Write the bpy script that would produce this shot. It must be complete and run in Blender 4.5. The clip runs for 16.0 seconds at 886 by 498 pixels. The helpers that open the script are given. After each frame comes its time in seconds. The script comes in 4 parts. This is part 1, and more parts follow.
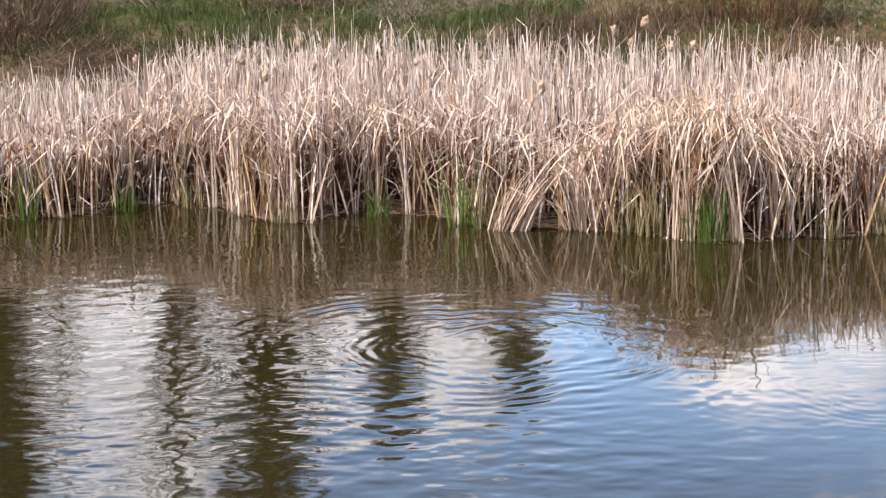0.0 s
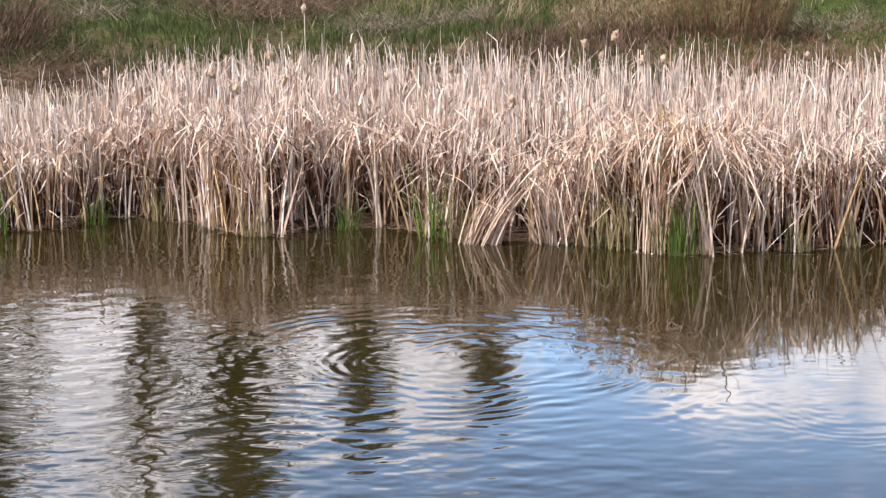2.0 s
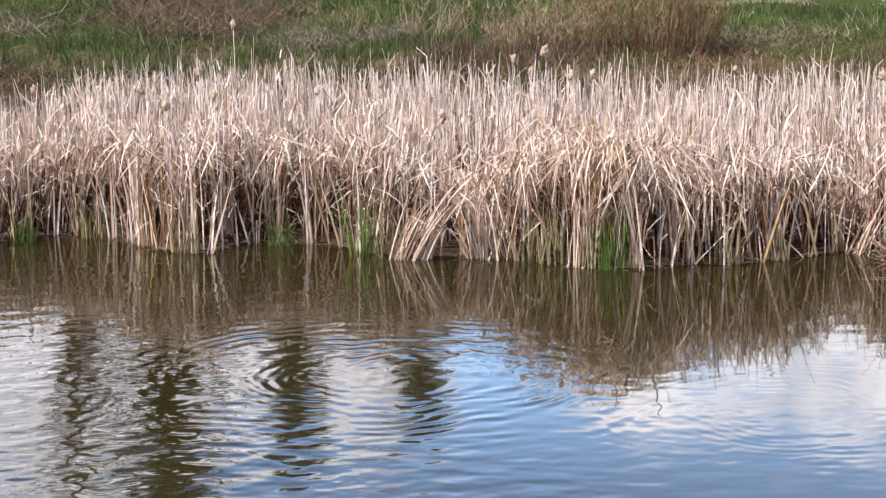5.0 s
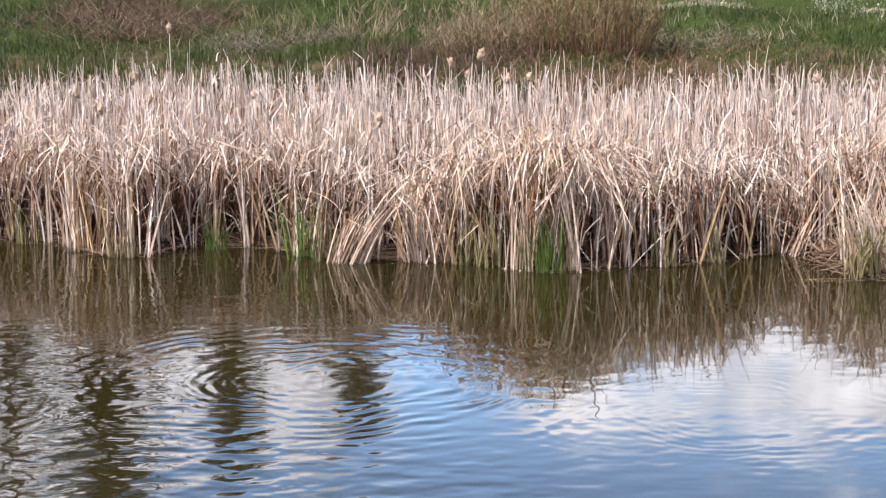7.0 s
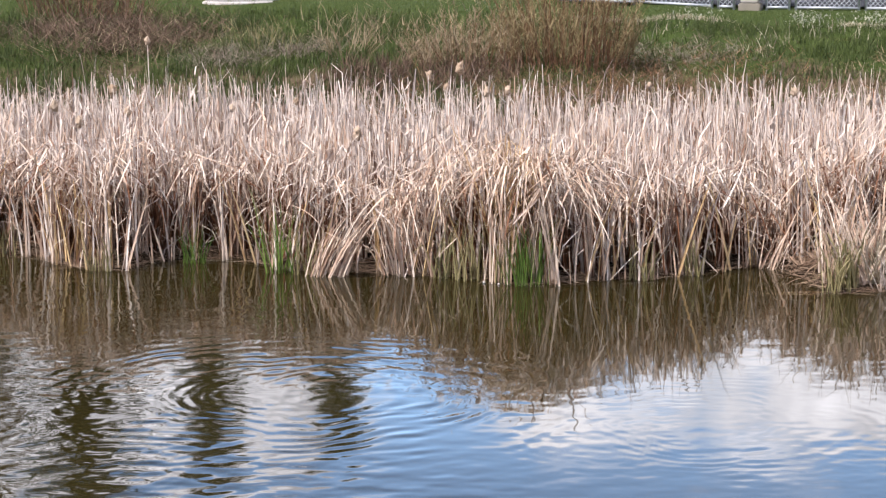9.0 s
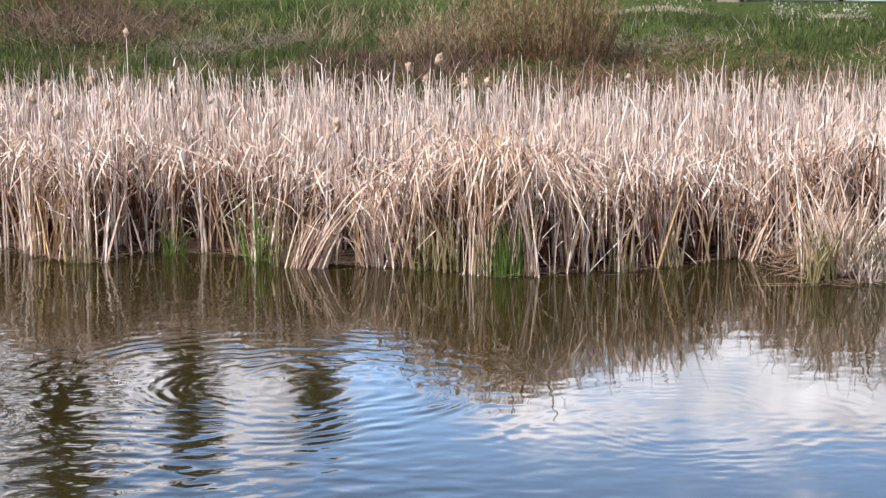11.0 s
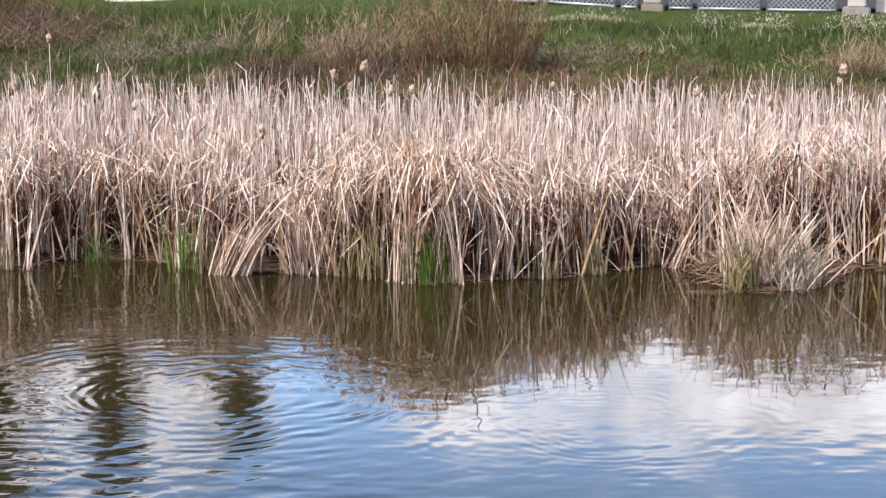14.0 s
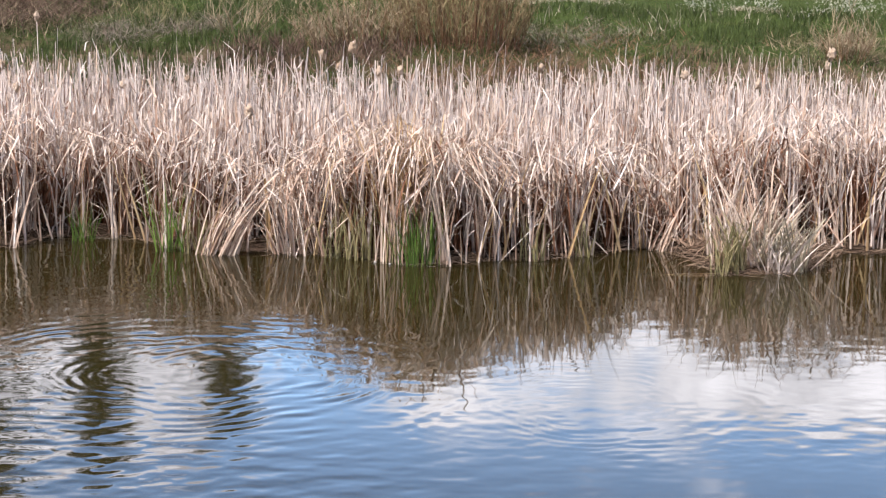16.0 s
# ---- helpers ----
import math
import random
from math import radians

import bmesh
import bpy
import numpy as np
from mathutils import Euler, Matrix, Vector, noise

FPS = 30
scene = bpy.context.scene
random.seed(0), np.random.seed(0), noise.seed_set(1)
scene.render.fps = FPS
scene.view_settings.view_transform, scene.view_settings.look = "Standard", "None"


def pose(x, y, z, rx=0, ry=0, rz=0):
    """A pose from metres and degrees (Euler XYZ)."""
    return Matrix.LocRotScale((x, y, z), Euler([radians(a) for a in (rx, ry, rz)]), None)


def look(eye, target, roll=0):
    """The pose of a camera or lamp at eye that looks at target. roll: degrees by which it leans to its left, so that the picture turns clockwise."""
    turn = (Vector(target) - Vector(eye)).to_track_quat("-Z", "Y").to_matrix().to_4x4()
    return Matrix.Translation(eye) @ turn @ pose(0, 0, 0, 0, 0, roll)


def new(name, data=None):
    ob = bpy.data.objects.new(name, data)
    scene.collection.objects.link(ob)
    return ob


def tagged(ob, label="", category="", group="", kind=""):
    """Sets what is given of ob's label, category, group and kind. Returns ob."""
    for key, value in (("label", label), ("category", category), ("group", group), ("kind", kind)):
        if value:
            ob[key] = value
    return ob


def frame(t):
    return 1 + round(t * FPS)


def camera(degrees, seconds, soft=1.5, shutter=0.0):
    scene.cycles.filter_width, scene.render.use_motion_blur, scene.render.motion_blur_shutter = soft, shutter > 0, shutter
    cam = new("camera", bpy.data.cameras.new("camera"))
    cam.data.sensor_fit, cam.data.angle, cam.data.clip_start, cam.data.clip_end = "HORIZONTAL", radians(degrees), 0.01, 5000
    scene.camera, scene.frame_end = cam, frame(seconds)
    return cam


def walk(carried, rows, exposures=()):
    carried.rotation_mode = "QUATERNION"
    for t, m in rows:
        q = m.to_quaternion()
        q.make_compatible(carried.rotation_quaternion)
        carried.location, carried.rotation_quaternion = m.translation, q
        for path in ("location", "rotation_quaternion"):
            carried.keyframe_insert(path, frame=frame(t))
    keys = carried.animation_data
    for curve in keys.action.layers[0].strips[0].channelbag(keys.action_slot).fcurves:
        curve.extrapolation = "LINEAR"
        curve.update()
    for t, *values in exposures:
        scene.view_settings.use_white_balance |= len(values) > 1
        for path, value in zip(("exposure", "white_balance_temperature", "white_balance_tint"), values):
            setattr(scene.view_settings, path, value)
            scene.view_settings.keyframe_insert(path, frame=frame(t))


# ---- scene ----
# light and water settings
EXPO = 0.6
SUN_POWER = 4.7
CLOUD_AT, CLOUD_DIM, CLOUD_LIT, SKY_GAIN = (3.1, 0.4, 0.0), (10.0, 10.3, 11.4), (33.5, 33.5, 35.0), (2.15, 2.4, 2.7)
WATER_DARK, WATER_LIGHT = (0.0155, 0.0122, 0.0042), (0.028, 0.022, 0.0072)
RIPPLE = 0.00036
RINGS = [(-1.3, 15.1, 0.19, 2.8, 0.0064), (-2.0, 15.0, 0.19, 2.2, 0.002), (1.8, 14.1, 0.13, 1.9, 0.0013), (-0.75, 15.0, 0.15, 1.9, 0.0052), (-3.8, 14.2, 0.2, 2.2, 0.004)]   # x, y, wavelength, reach, steepness
LENS = 24.51
EYE = (0.0, 0.0, 3.6)
# seconds, turn to the left, tilt, roll (degrees)
PATH = [
    (0.0, 5.203, -10.730, -0.398),
    (0.5, 5.031, -10.633, -0.341),
    (1.0, 4.851, -10.545, -0.308),
    (1.5, 4.607, -10.445, -0.285),
    (2.0, 4.363, -10.349, -0.245),
    (2.5, 4.089, -10.271, -0.227),
    (3.0, 3.856, -10.185, -0.271),
    (3.5, 3.613, -10.106, -0.261),
    (4.0, 3.328, -10.038, -0.357),
    (4.5, 2.895, -9.970, -0.321),
    (7.0, 0.612, -9.848, -0.184),
    (7.5, 0.389, -9.755, -0.152),
    (8.0, 0.234, -9.645, -0.114),
    (8.5, 0.099, -9.532, -0.089),
    (9.0, 0.001, -9.476, -0.087),
    (11.5, -0.880, -9.738, -0.051),
    (12.0, -1.279, -9.703, -0.057),
    (12.5, -1.753, -9.591, 0.040),
    (13.0, -2.152, -9.483, 0.183),
    (13.5, -2.499, -9.453, 0.301),
    (14.0, -2.730, -9.500, 0.415),
    (14.5, -2.910, -9.616, 0.543),
    (15.0, -3.014, -9.757, 0.656),
    (15.5, -3.079, -9.905, 0.775),
    (16.0, -3.101, -10.022, 0.855),
]


def aim(turn, tilt, roll):
    return Matrix.Translation(EYE) @ Euler((radians(90 + tilt), 0, radians(turn))).to_matrix().to_4x4() @ pose(0, 0, 0, 0, 0, roll)


cam = camera(LENS, 16.0, soft=1.3)
walk(cam, [(t, aim(a, b, c)) for t, a, b, c in PATH], exposures=[(0.0, EXPO + 0.06, 6800, 15), (3.0, EXPO + 0.05, 6650, 14.5), (4.5, EXPO + 0.04, 6520, 14), (9.0, EXPO, 6480, 14), (16.0, EXPO - 0.02, 6480, 14)])

# ---- sky and sun ----
SUN_EL, SUN_AZ = radians(57), radians(236)      # azimuth from +y, clockwise


def build_sky():
    world = bpy.data.worlds.new("sky")
    scene.world = world
    world.use_nodes = True
    nt = world.node_tree
    nt.nodes.clear()
    N, L = nt.nodes.new, nt.links.new
    out, bg = N("ShaderNodeOutputWorld"), N("ShaderNodeBackground")
    sky = N("ShaderNodeTexSky")
    sky.sky_type, sky.sun_disc = "NISHITA", False
    sky.sun_elevation, sky.sun_rotation = SUN_EL, SUN_AZ
    sky.air_density, sky.dust_density, sky.ozone_density = 1.3, 0.2, 3.0
    tc, mp = N("ShaderNodeTexCoord"), N("ShaderNodeMapping")
    mp.inputs["Scale"].default_value = (1.0, 1.0, 2.6)
    mp.inputs["Location"].default_value = CLOUD_AT
    n1, n2 = N("ShaderNodeTexNoise"), N("ShaderNodeTexNoise")
    for n, s, d, r in ((n1, 4.2, 7, 0.6), (n2, 17.0, 6, 0.65)):
        n.inputs["Scale"].default_value, n.inputs["Detail"].default_value, n.inputs["Roughness"].default_value = s, d, r
        L(mp.outputs[0], n.inputs["Vector"])
    L(tc.outputs["Generated"], mp.inputs["Vector"])
    sep = N("ShaderNodeSeparateXYZ")
    L(tc.outputs["Generated"], sep.inputs[0])
    # clouds bank up towards the horizon
    low = N("ShaderNodeMapRange")
    low.inputs["From Min"].default_value, low.inputs["From Max"].default_value = 0.247, 0.28
    low.inputs["To Min"].default_value, low.inputs["To Max"].default_value = 0.28, -0.05
    L(sep.outputs["Z"], low.inputs["Value"])
    west = N("ShaderNodeMapRange")
    west.inputs["From Min"].default_value, west.inputs["From Max"].default_value = -0.20, -0.05
    west.inputs["To Min"].default_value, west.inputs["To Max"].default_value = 0.06, 0.0
    L(sep.outputs["X"], west.inputs["Value"])
    east = N("ShaderNodeMapRange")
    east.inputs["From Min"].default_value, east.inputs["From Max"].default_value = 0.13, 0.2
    east.inputs["To Min"].default_value, east.inputs["To Max"].default_value = 0.0, -0.07
    L(sep.outputs["X"], east.inputs["Value"])
    # one clear gap in the bank
    gap = N("ShaderNodeVectorMath")
    gap.operation = "DISTANCE"
    sq = N("ShaderNodeMapping")
    sq.inputs["Scale"].default_value = (1.0, 1.0, 0.6)
    L(tc.outputs["Generated"], sq.inputs["Vector"])
    L(sq.outputs[0], gap.inputs[0])
    gap.inputs[1].default_value = (-0.008, 0.974, 0.6 * 0.232)
    clear = N("ShaderNodeMapRange")
    clear.inputs["From Min"].default_value, clear.inputs["From Max"].default_value = 0.012, 0.058
    clear.inputs["To Min"].default_value, clear.inputs["To Max"].default_value = -0.36, 0.0
    L(gap.outputs["Value"], clear.inputs["Value"])
    m = None
    for a, k in ((n1.outputs[0], 1.0), (n2.outputs[0], 0.45), (low.outputs[0], 1.0), (west.outputs[0], 1.0), (east.outputs[0], 1.0), (clear.outputs[0], 1.0)):
        mul = N("ShaderNodeMath")
        mul.operation = "MULTIPLY_ADD"
        L(a, mul.inputs[0])
        mul.inputs[1].default_value = k
        if m is None:
            mul.inputs[2].default_value = 0.0
        else:
            L(m.outputs[0], mul.inputs[2])
        m = mul
    ramp = N("ShaderNodeMapRange")
    ramp.interpolation_type = "SMOOTHSTEP"
    ramp.inputs["From Min"].default_value, ramp.inputs["From Max"].default_value = 0.70, 0.90
    L(m.outputs[0], ramp.inputs["Value"])
    shade = N("ShaderNodeMixRGB")
    shade.inputs[1].default_value, shade.inputs[2].default_value = (*CLOUD_DIM, 1), (*CLOUD_LIT, 1)
    puff = N("ShaderNodeMapRange")
    puff.inputs["From Min"].default_value, puff.inputs["From Max"].default_value = 0.36, 0.64
    L(n2.outputs[0], puff.inputs["Value"])
    L(puff.outputs[0], shade.inputs[0])
    blue = N("ShaderNodeMixRGB")
    blue.blend_type = "MULTIPLY"
    blue.inputs[0].default_value = 1.0
    blue.inputs[2].default_value = (*SKY_GAIN, 1)
    # the air is brighter near the horizon
    haze = N("ShaderNodeMapRange")
    haze.inputs["From Min"].default_value, haze.inputs["From Max"].default_value = 0.2, 0.38
    haze.inputs["To Min"].default_value, haze.inputs["To Max"].default_value = 2.4, 0.2
    L(sep.outputs["Z"], haze.inputs["Value"])
    air = N("ShaderNodeVectorMath")
    air.operation = "SCALE"
    L(sky.outputs[0], air.inputs[0])
    L(haze.outputs[0], air.inputs["Scale"])
    L(air.outputs[0], blue.inputs[1])
    mix = N("ShaderNodeMixRGB")
    L(ramp.outputs[0], mix.inputs[0])
    L(blue.outputs[0], mix.inputs[1])
    L(shade.outputs[0], mix.inputs[2])
    L(mix.outputs[0], bg.inputs["Color"])
    bg.inputs["Strength"].default_value = 0.075
    L(bg.outputs[0], out.inputs["Surface"])


build_sky()
sun_data = bpy.data.lights.new("sun", "SUN")
sun_data.energy, sun_data.angle, sun_data.color = SUN_POWER, radians(0.53), (1.0, 0.965, 0.91)
sun = new("sun", sun_data)
sun_dir = Vector((math.sin(SUN_AZ) * math.cos(SUN_EL), math.cos(SUN_AZ) * math.cos(SUN_EL), math.sin(SUN_EL)))
sun.matrix_world = look(sun_dir * 60, (0, 0, 0))


# ---- materials ----
def mat(name, dark, light, rough=0.8, grain=40.0, patch=3.0, bump=0.3, bump_at=0.004, leaf=0.0, extra=None, metal=0.0, amount=0.25, stretch=(1, 1, 1), gloss=0.25):
    """Colour runs from dark to light by piece (island or object) and by noise at two scales; leaf: share of light let through."""
    m = bpy.data.materials.new(name)
    m.use_nodes = True
    nt = m.node_tree
    nt.nodes.clear()
    N, L = nt.nodes.new, nt.links.new
    out, bsdf = N("ShaderNodeOutputMaterial"), N("ShaderNodeBsdfPrincipled")
    geo, info, tc = N("ShaderNodeNewGeometry"), N("ShaderNodeObjectInfo"), N("ShaderNodeTexCoord")
    add = N("ShaderNodeMath")
    add.operation = "ADD"
    L(geo.outputs["Random Per Island"], add.inputs[0])
    L(info.outputs["Random"], add.inputs[1])
    fr = N("ShaderNodeMath")
    fr.operation = "FRACT"
    L(add.outputs[0], fr.inputs[0])
    mp = N("ShaderNodeMapping")
    mp.inputs["Scale"].default_value = stretch
    L(tc.outputs["Object"], mp.inputs["Vector"])
    n1, n2 = N("ShaderNodeTexNoise"), N("ShaderNodeTexNoise")
    for n, s, d in ((n1, grain, 5), (n2, patch, 4)):
        n.inputs["Scale"].default_value, n.inputs["Detail"].default_value = s, d
        L(mp.outputs[0], n.inputs["Vector"])
    mixv = N("ShaderNodeMath")
    mixv.operation = "MULTIPLY_ADD"
    L(n1.outputs[0], mixv.inputs[0])
    mixv.inputs[1].default_value = amount * 2
    L(fr.outputs[0], mixv.inputs[2])
    mix2 = N("ShaderNodeMath")
    mix2.operation = "MULTIPLY_ADD"
    L(n2.outputs[0], mix2.inputs[0])
    mix2.inputs[1].default_value = amount * 3
    L(mixv.outputs[0], mix2.inputs[2])
    mr = N("ShaderNodeMapRange")
    mr.inputs["From Min"].default_value, mr.inputs["From Max"].default_value = amount * 1.4, 1.0 + amount * 3.4
    L(mix2.outputs[0], mr.inputs["Value"])
    ramp = N("ShaderNodeValToRGB")
    e = ramp.color_ramp.elements
    e[0].color, e[1].color = (*dark, 1), (*light, 1)
    if extra:
        x = e.new(0.5)
        x.color = (*extra, 1)
    L(mr.outputs[0], ramp.inputs[0])
    L(ramp.outputs[0], bsdf.inputs["Base Color"])
    bsdf.inputs["Roughness"].default_value, bsdf.inputs["Metallic"].default_value, bsdf.inputs["Specular IOR Level"].default_value = rough, metal, gloss
    if bump:
        b = N("ShaderNodeBump")
        b.inputs["Strength"].default_value, b.inputs["Distance"].default_value = bump, bump_at
        L(n1.outputs[0], b.inputs["Height"])
        L(b.outputs[0], bsdf.inputs["Normal"])
    if leaf:
        tr, ms = N("ShaderNodeBsdfTranslucent"), N("ShaderNodeMixShader")
        L(ramp.outputs[0], tr.inputs["Color"])
        ms.inputs[0].default_value = leaf
        L(bsdf.outputs[0], ms.inputs[1])
        L(tr.outputs[0], ms.inputs[2])
        L(ms.outputs[0], out.inputs["Surface"])
    else:
        L(bsdf.outputs[0], out.inputs["Surface"])
    return m


REED = mat("dead_reed", (0.24, 0.118, 0.07), (0.79, 0.685, 0.59), 0.6, 60, 1.2, 0.2, 0.002, 0.05, (0.585, 0.435, 0.335), stretch=(1, 1, 0.1))
REED_PALE = mat("bleached_reed", (0.29, 0.205, 0.155), (0.82, 0.74, 0.675), 0.6, 60, 1.2, 0.2, 0.002, 0.05, (0.66, 0.55, 0.488), stretch=(1, 1, 0.1))
REED_GOLD = mat("golden_reed", (0.46, 0.28, 0.13), (0.76, 0.57, 0.33), 0.55, 60, 2, 0.2, 0.002, 0.18)
REED_GREY = mat("grey_reed", (0.17, 0.135, 0.08), (0.60, 0.52, 0.40), 0.65, 60, 2, 0.2, 0.002, 0.15)
# brown dead leaves, darkened so the colour holds the shade deep among the stems
REED_RED_SHADED = mat("shaded_brown_reed", (0.042, 0.015, 0.008), (0.29, 0.128, 0.066), 0.7, 60, 2, 0.2, 0.002, 0.12)
GREEN = mat("green_shoot", (0.05, 0.10, 0.016), (0.19, 0.27, 0.06), 0.45, 50, 4, 0.15, 0.002, 0.25)
LITTER = mat("reed_litter", (0.10, 0.05, 0.03), (0.50, 0.36, 0.26), 0.7, 60, 2, 0, 0)
OLIVE = mat("olive_shoot", (0.14, 0.13, 0.05), (0.42, 0.35, 0.19), 0.5, 50, 4, 0.15, 0.002, 0.2)
FLUFF = mat("seed_fluff", (0.27, 0.185, 0.12), (0.55, 0.43, 0.33), 0.95, 70, 12, 0.8, 0.01)
GRASS = mat("rough_grass", (0.03, 0.044, 0.011), (0.15, 0.19, 0.052), 0.6, 30, 0.5, 0, 0, 0.2, (0.068, 0.095, 0.024))
DARK_GRASS = mat("dark_grass", (0.026, 0.038, 0.010), (0.105, 0.135, 0.04), 0.6, 30, 0.5, 0, 0, 0.2)
LAWN = mat("lawn_blade", (0.05, 0.075, 0.02), (0.125, 0.155, 0.05), 0.6, 30, 0.5, 0, 0, 0.2)
WEED_HEAD = mat("pale_seed_head", (0.30, 0.30, 0.22), (0.56, 0.55, 0.45), 0.9, 30, 2, 0, 0, 0.1)
GRAVEL = mat("pale_gravel", (0.16, 0.16, 0.155), (0.30, 0.30, 0.295), 0.95, 50, 4, 0.8, 0.01)
GREY_LITTER = mat("grey_litter", (0.08, 0.06, 0.044), (0.38, 0.315, 0.245), 0.85, 30, 2, 0, 0, 0.1)
DRY = mat("dry_grass", (0.08, 0.055, 0.035), (0.34, 0.265, 0.18), 0.75, 30, 0.8, 0, 0, 0.15)
PALE = mat("pale_dead_stem", (0.30, 0.25, 0.17), (0.55, 0.50, 0.38), 0.75, 30, 2, 0, 0, 0.1)
TWIG = mat("bush_stem", (0.07, 0.034, 0.02), (0.30, 0.165, 0.09), 0.7, 40, 3, 0.2, 0.002)
TWIG_TAN = mat("bush_twig", (0.17, 0.12, 0.07), (0.46, 0.36, 0.24), 0.75, 40, 3, 0, 0, 0.15)
BUSH_TWIG = mat("bush_tip", (0.12, 0.088, 0.04), (0.42, 0.33, 0.18), 0.75, 40, 3, 0, 0, 0.2)
THICKET = mat("thicket_stem", (0.045, 0.028, 0.02), (0.21, 0.135, 0.095), 0.8, 40, 3, 0, 0)
NEEDLE = mat("conifer_needle", (0.012, 0.022, 0.008), (0.05, 0.065, 0.022), 0.6, 20, 1.5, 0, 0, 0.1)
BARK = mat("bark", (0.06, 0.045, 0.03), (0.17, 0.13, 0.09), 0.9, 30, 3, 0.8, 0.02, stretch=(1, 1, 0.2))
GALV = mat("galvanised_steel", (0.34, 0.36, 0.39), (0.52, 0.54, 0.57), 0.45, 60, 4, 0.1, 0.001, metal=0.5)
STONE = mat("pillar_stone", (0.20, 0.18, 0.155), (0.40, 0.37, 0.33), 0.9, 40, 6, 0.6, 0.006)
STONE_TAN = mat("pillar_footing", (0.20, 0.175, 0.14), (0.33, 0.295, 0.24), 0.9, 40, 6, 0.6, 0.006)
WHITE = mat("white_render", (0.38, 0.34, 0.325), (0.58, 0.53, 0.505), 0.7, 30, 3, 0.2, 0.003)
SIDING = mat("siding_paint", (0.48, 0.42, 0.40), (0.62, 0.56, 0.54), 0.6, 30, 2, 0.1, 0.002)
PAVE = mat("driveway_asphalt", (0.022, 0.023, 0.028), (0.065, 0.067, 0.075), 0.9, 25, 0.8, 0.4, 0.004, gloss=0.03)
BLOCK = mat("pale_block", (0.03, 0.033, 0.045), (0.20, 0.21, 0.25), 0.85, 30, 4, 0.4, 0.004)
ROOF = mat("roof_shingle", (0.07, 0.06, 0.055), (0.14, 0.12, 0.11), 0.9, 25, 2, 0.5, 0.01)


def ground_material():
    m = bpy.data.materials.new("bank_soil")
    m.use_nodes = True
    nt = m.node_tree
    N, L = nt.nodes.new, nt.links.new
    bsdf = nt.nodes["Principled BSDF"]
    tc, sep = N("ShaderNodeTexCoord"), N("ShaderNodeSeparateXYZ")
    L(tc.outputs["Object"], sep.inputs[0])
    n1, n2, n3 = N("ShaderNodeTexNoise"), N("ShaderNodeTexNoise"), N("ShaderNodeTexNoise")
    for n, s in ((n1, 0.7), (n2, 9.0), (n3, 60.0)):
        n.inputs["Scale"].default_value, n.inputs["Detail"].default_value = s, 6
        L(tc.outputs["Object"], n.inputs["Vector"])

    def ramp(src, a, b):
        r = N("ShaderNodeValToRGB")
        r.color_ramp.elements[0].color, r.color_ramp.elements[1].color = (*a, 1), (*b, 1)
        r.color_ramp.elements[0].position, r.color_ramp.elements[1].position = 0.3, 0.7
        L(src.outputs[0], r.inputs[0])
        return r
    mud, turf, straw = ramp(n2, (0.018, 0.011, 0.007), (0.05, 0.033, 0.02)), ramp(n3, (0.026, 0.04, 0.011), (0.072, 0.098, 0.028)), ramp(n2, (0.05, 0.036, 0.022), (0.17, 0.125, 0.08))
    # turf by height of the bank, broken by noise
    high = N("ShaderNodeMapRange")
    high.inputs["From Min"].default_value, high.inputs["From Max"].default_value = 0.95, 1.5
    L(sep.outputs["Z"], high.inputs["Value"])
    k = N("ShaderNodeMath")
    k.operation = "MULTIPLY_ADD"
    L(n1.outputs[0], k.inputs[0])
    k.inputs[1].default_value = 1.6
    L(high.outputs[0], k.inputs[2])
    cut = N("ShaderNodeMapRange")
    cut.inputs["From Min"].default_value, cut.inputs["From Max"].default_value = 1.25, 1.6
    L(k.outputs[0], cut.inputs["Value"])
    a = N("ShaderNodeMixRGB")
    L(cut.outputs[0], a.inputs[0])
    L(straw.outputs[0], a.inputs[1])
    L(turf.outputs[0], a.inputs[2])
    wet = N("ShaderNodeMapRange")
    wet.inputs["From Min"].default_value, wet.inputs["From Max"].default_value = 0.25, 0.7
    L(sep.outputs["Z"], wet.inputs["Value"])
    b = N("ShaderNodeMixRGB")
    L(wet.outputs[0], b.inputs[0])
    L(mud.outputs[0], b.inputs[1])
    L(a.outputs[0], b.inputs[2])
    L(b.outputs[0], bsdf.inputs["Base Color"])
    bsdf.inputs["Roughness"].default_value, bsdf.inputs["Specular IOR Level"].default_value = 0.95, 0.05
    bp = N("ShaderNodeBump")
    bp.inputs["Strength"].default_value, bp.inputs["Distance"].default_value = 0.8, 0.03
    L(n3.outputs[0], bp.inputs["Height"])
    L(bp.outputs[0], bsdf.inputs["Normal"])
    return m


def water_material():
    m = bpy.data.materials.new("pond_water")
    m.use_nodes = True
    nt = m.node_tree
    N, L = nt.nodes.new, nt.links.new
    bsdf = nt.nodes["Principled BSDF"]
    tc, n1 = N("ShaderNodeTexCoord"), N("ShaderNodeTexNoise")
    n1.inputs["Scale"].default_value, n1.inputs["Detail"].default_value = 0.45, 4
    L(tc.outputs["Object"], n1.inputs["Vector"])
    r = N("ShaderNodeValToRGB")
    r.color_ramp.elements[0].color, r.color_ramp.elements[1].color = (*WATER_DARK, 1), (*WATER_LIGHT, 1)
    L(n1.outputs[0], r.inputs[0])
    L(r.outputs[0], bsdf.inputs["Base Color"])
    bsdf.inputs["Roughness"].default_value, bsdf.inputs["IOR"].default_value = 0.035, 1.36
    return m


SOIL, WATER = ground_material(), water_material()


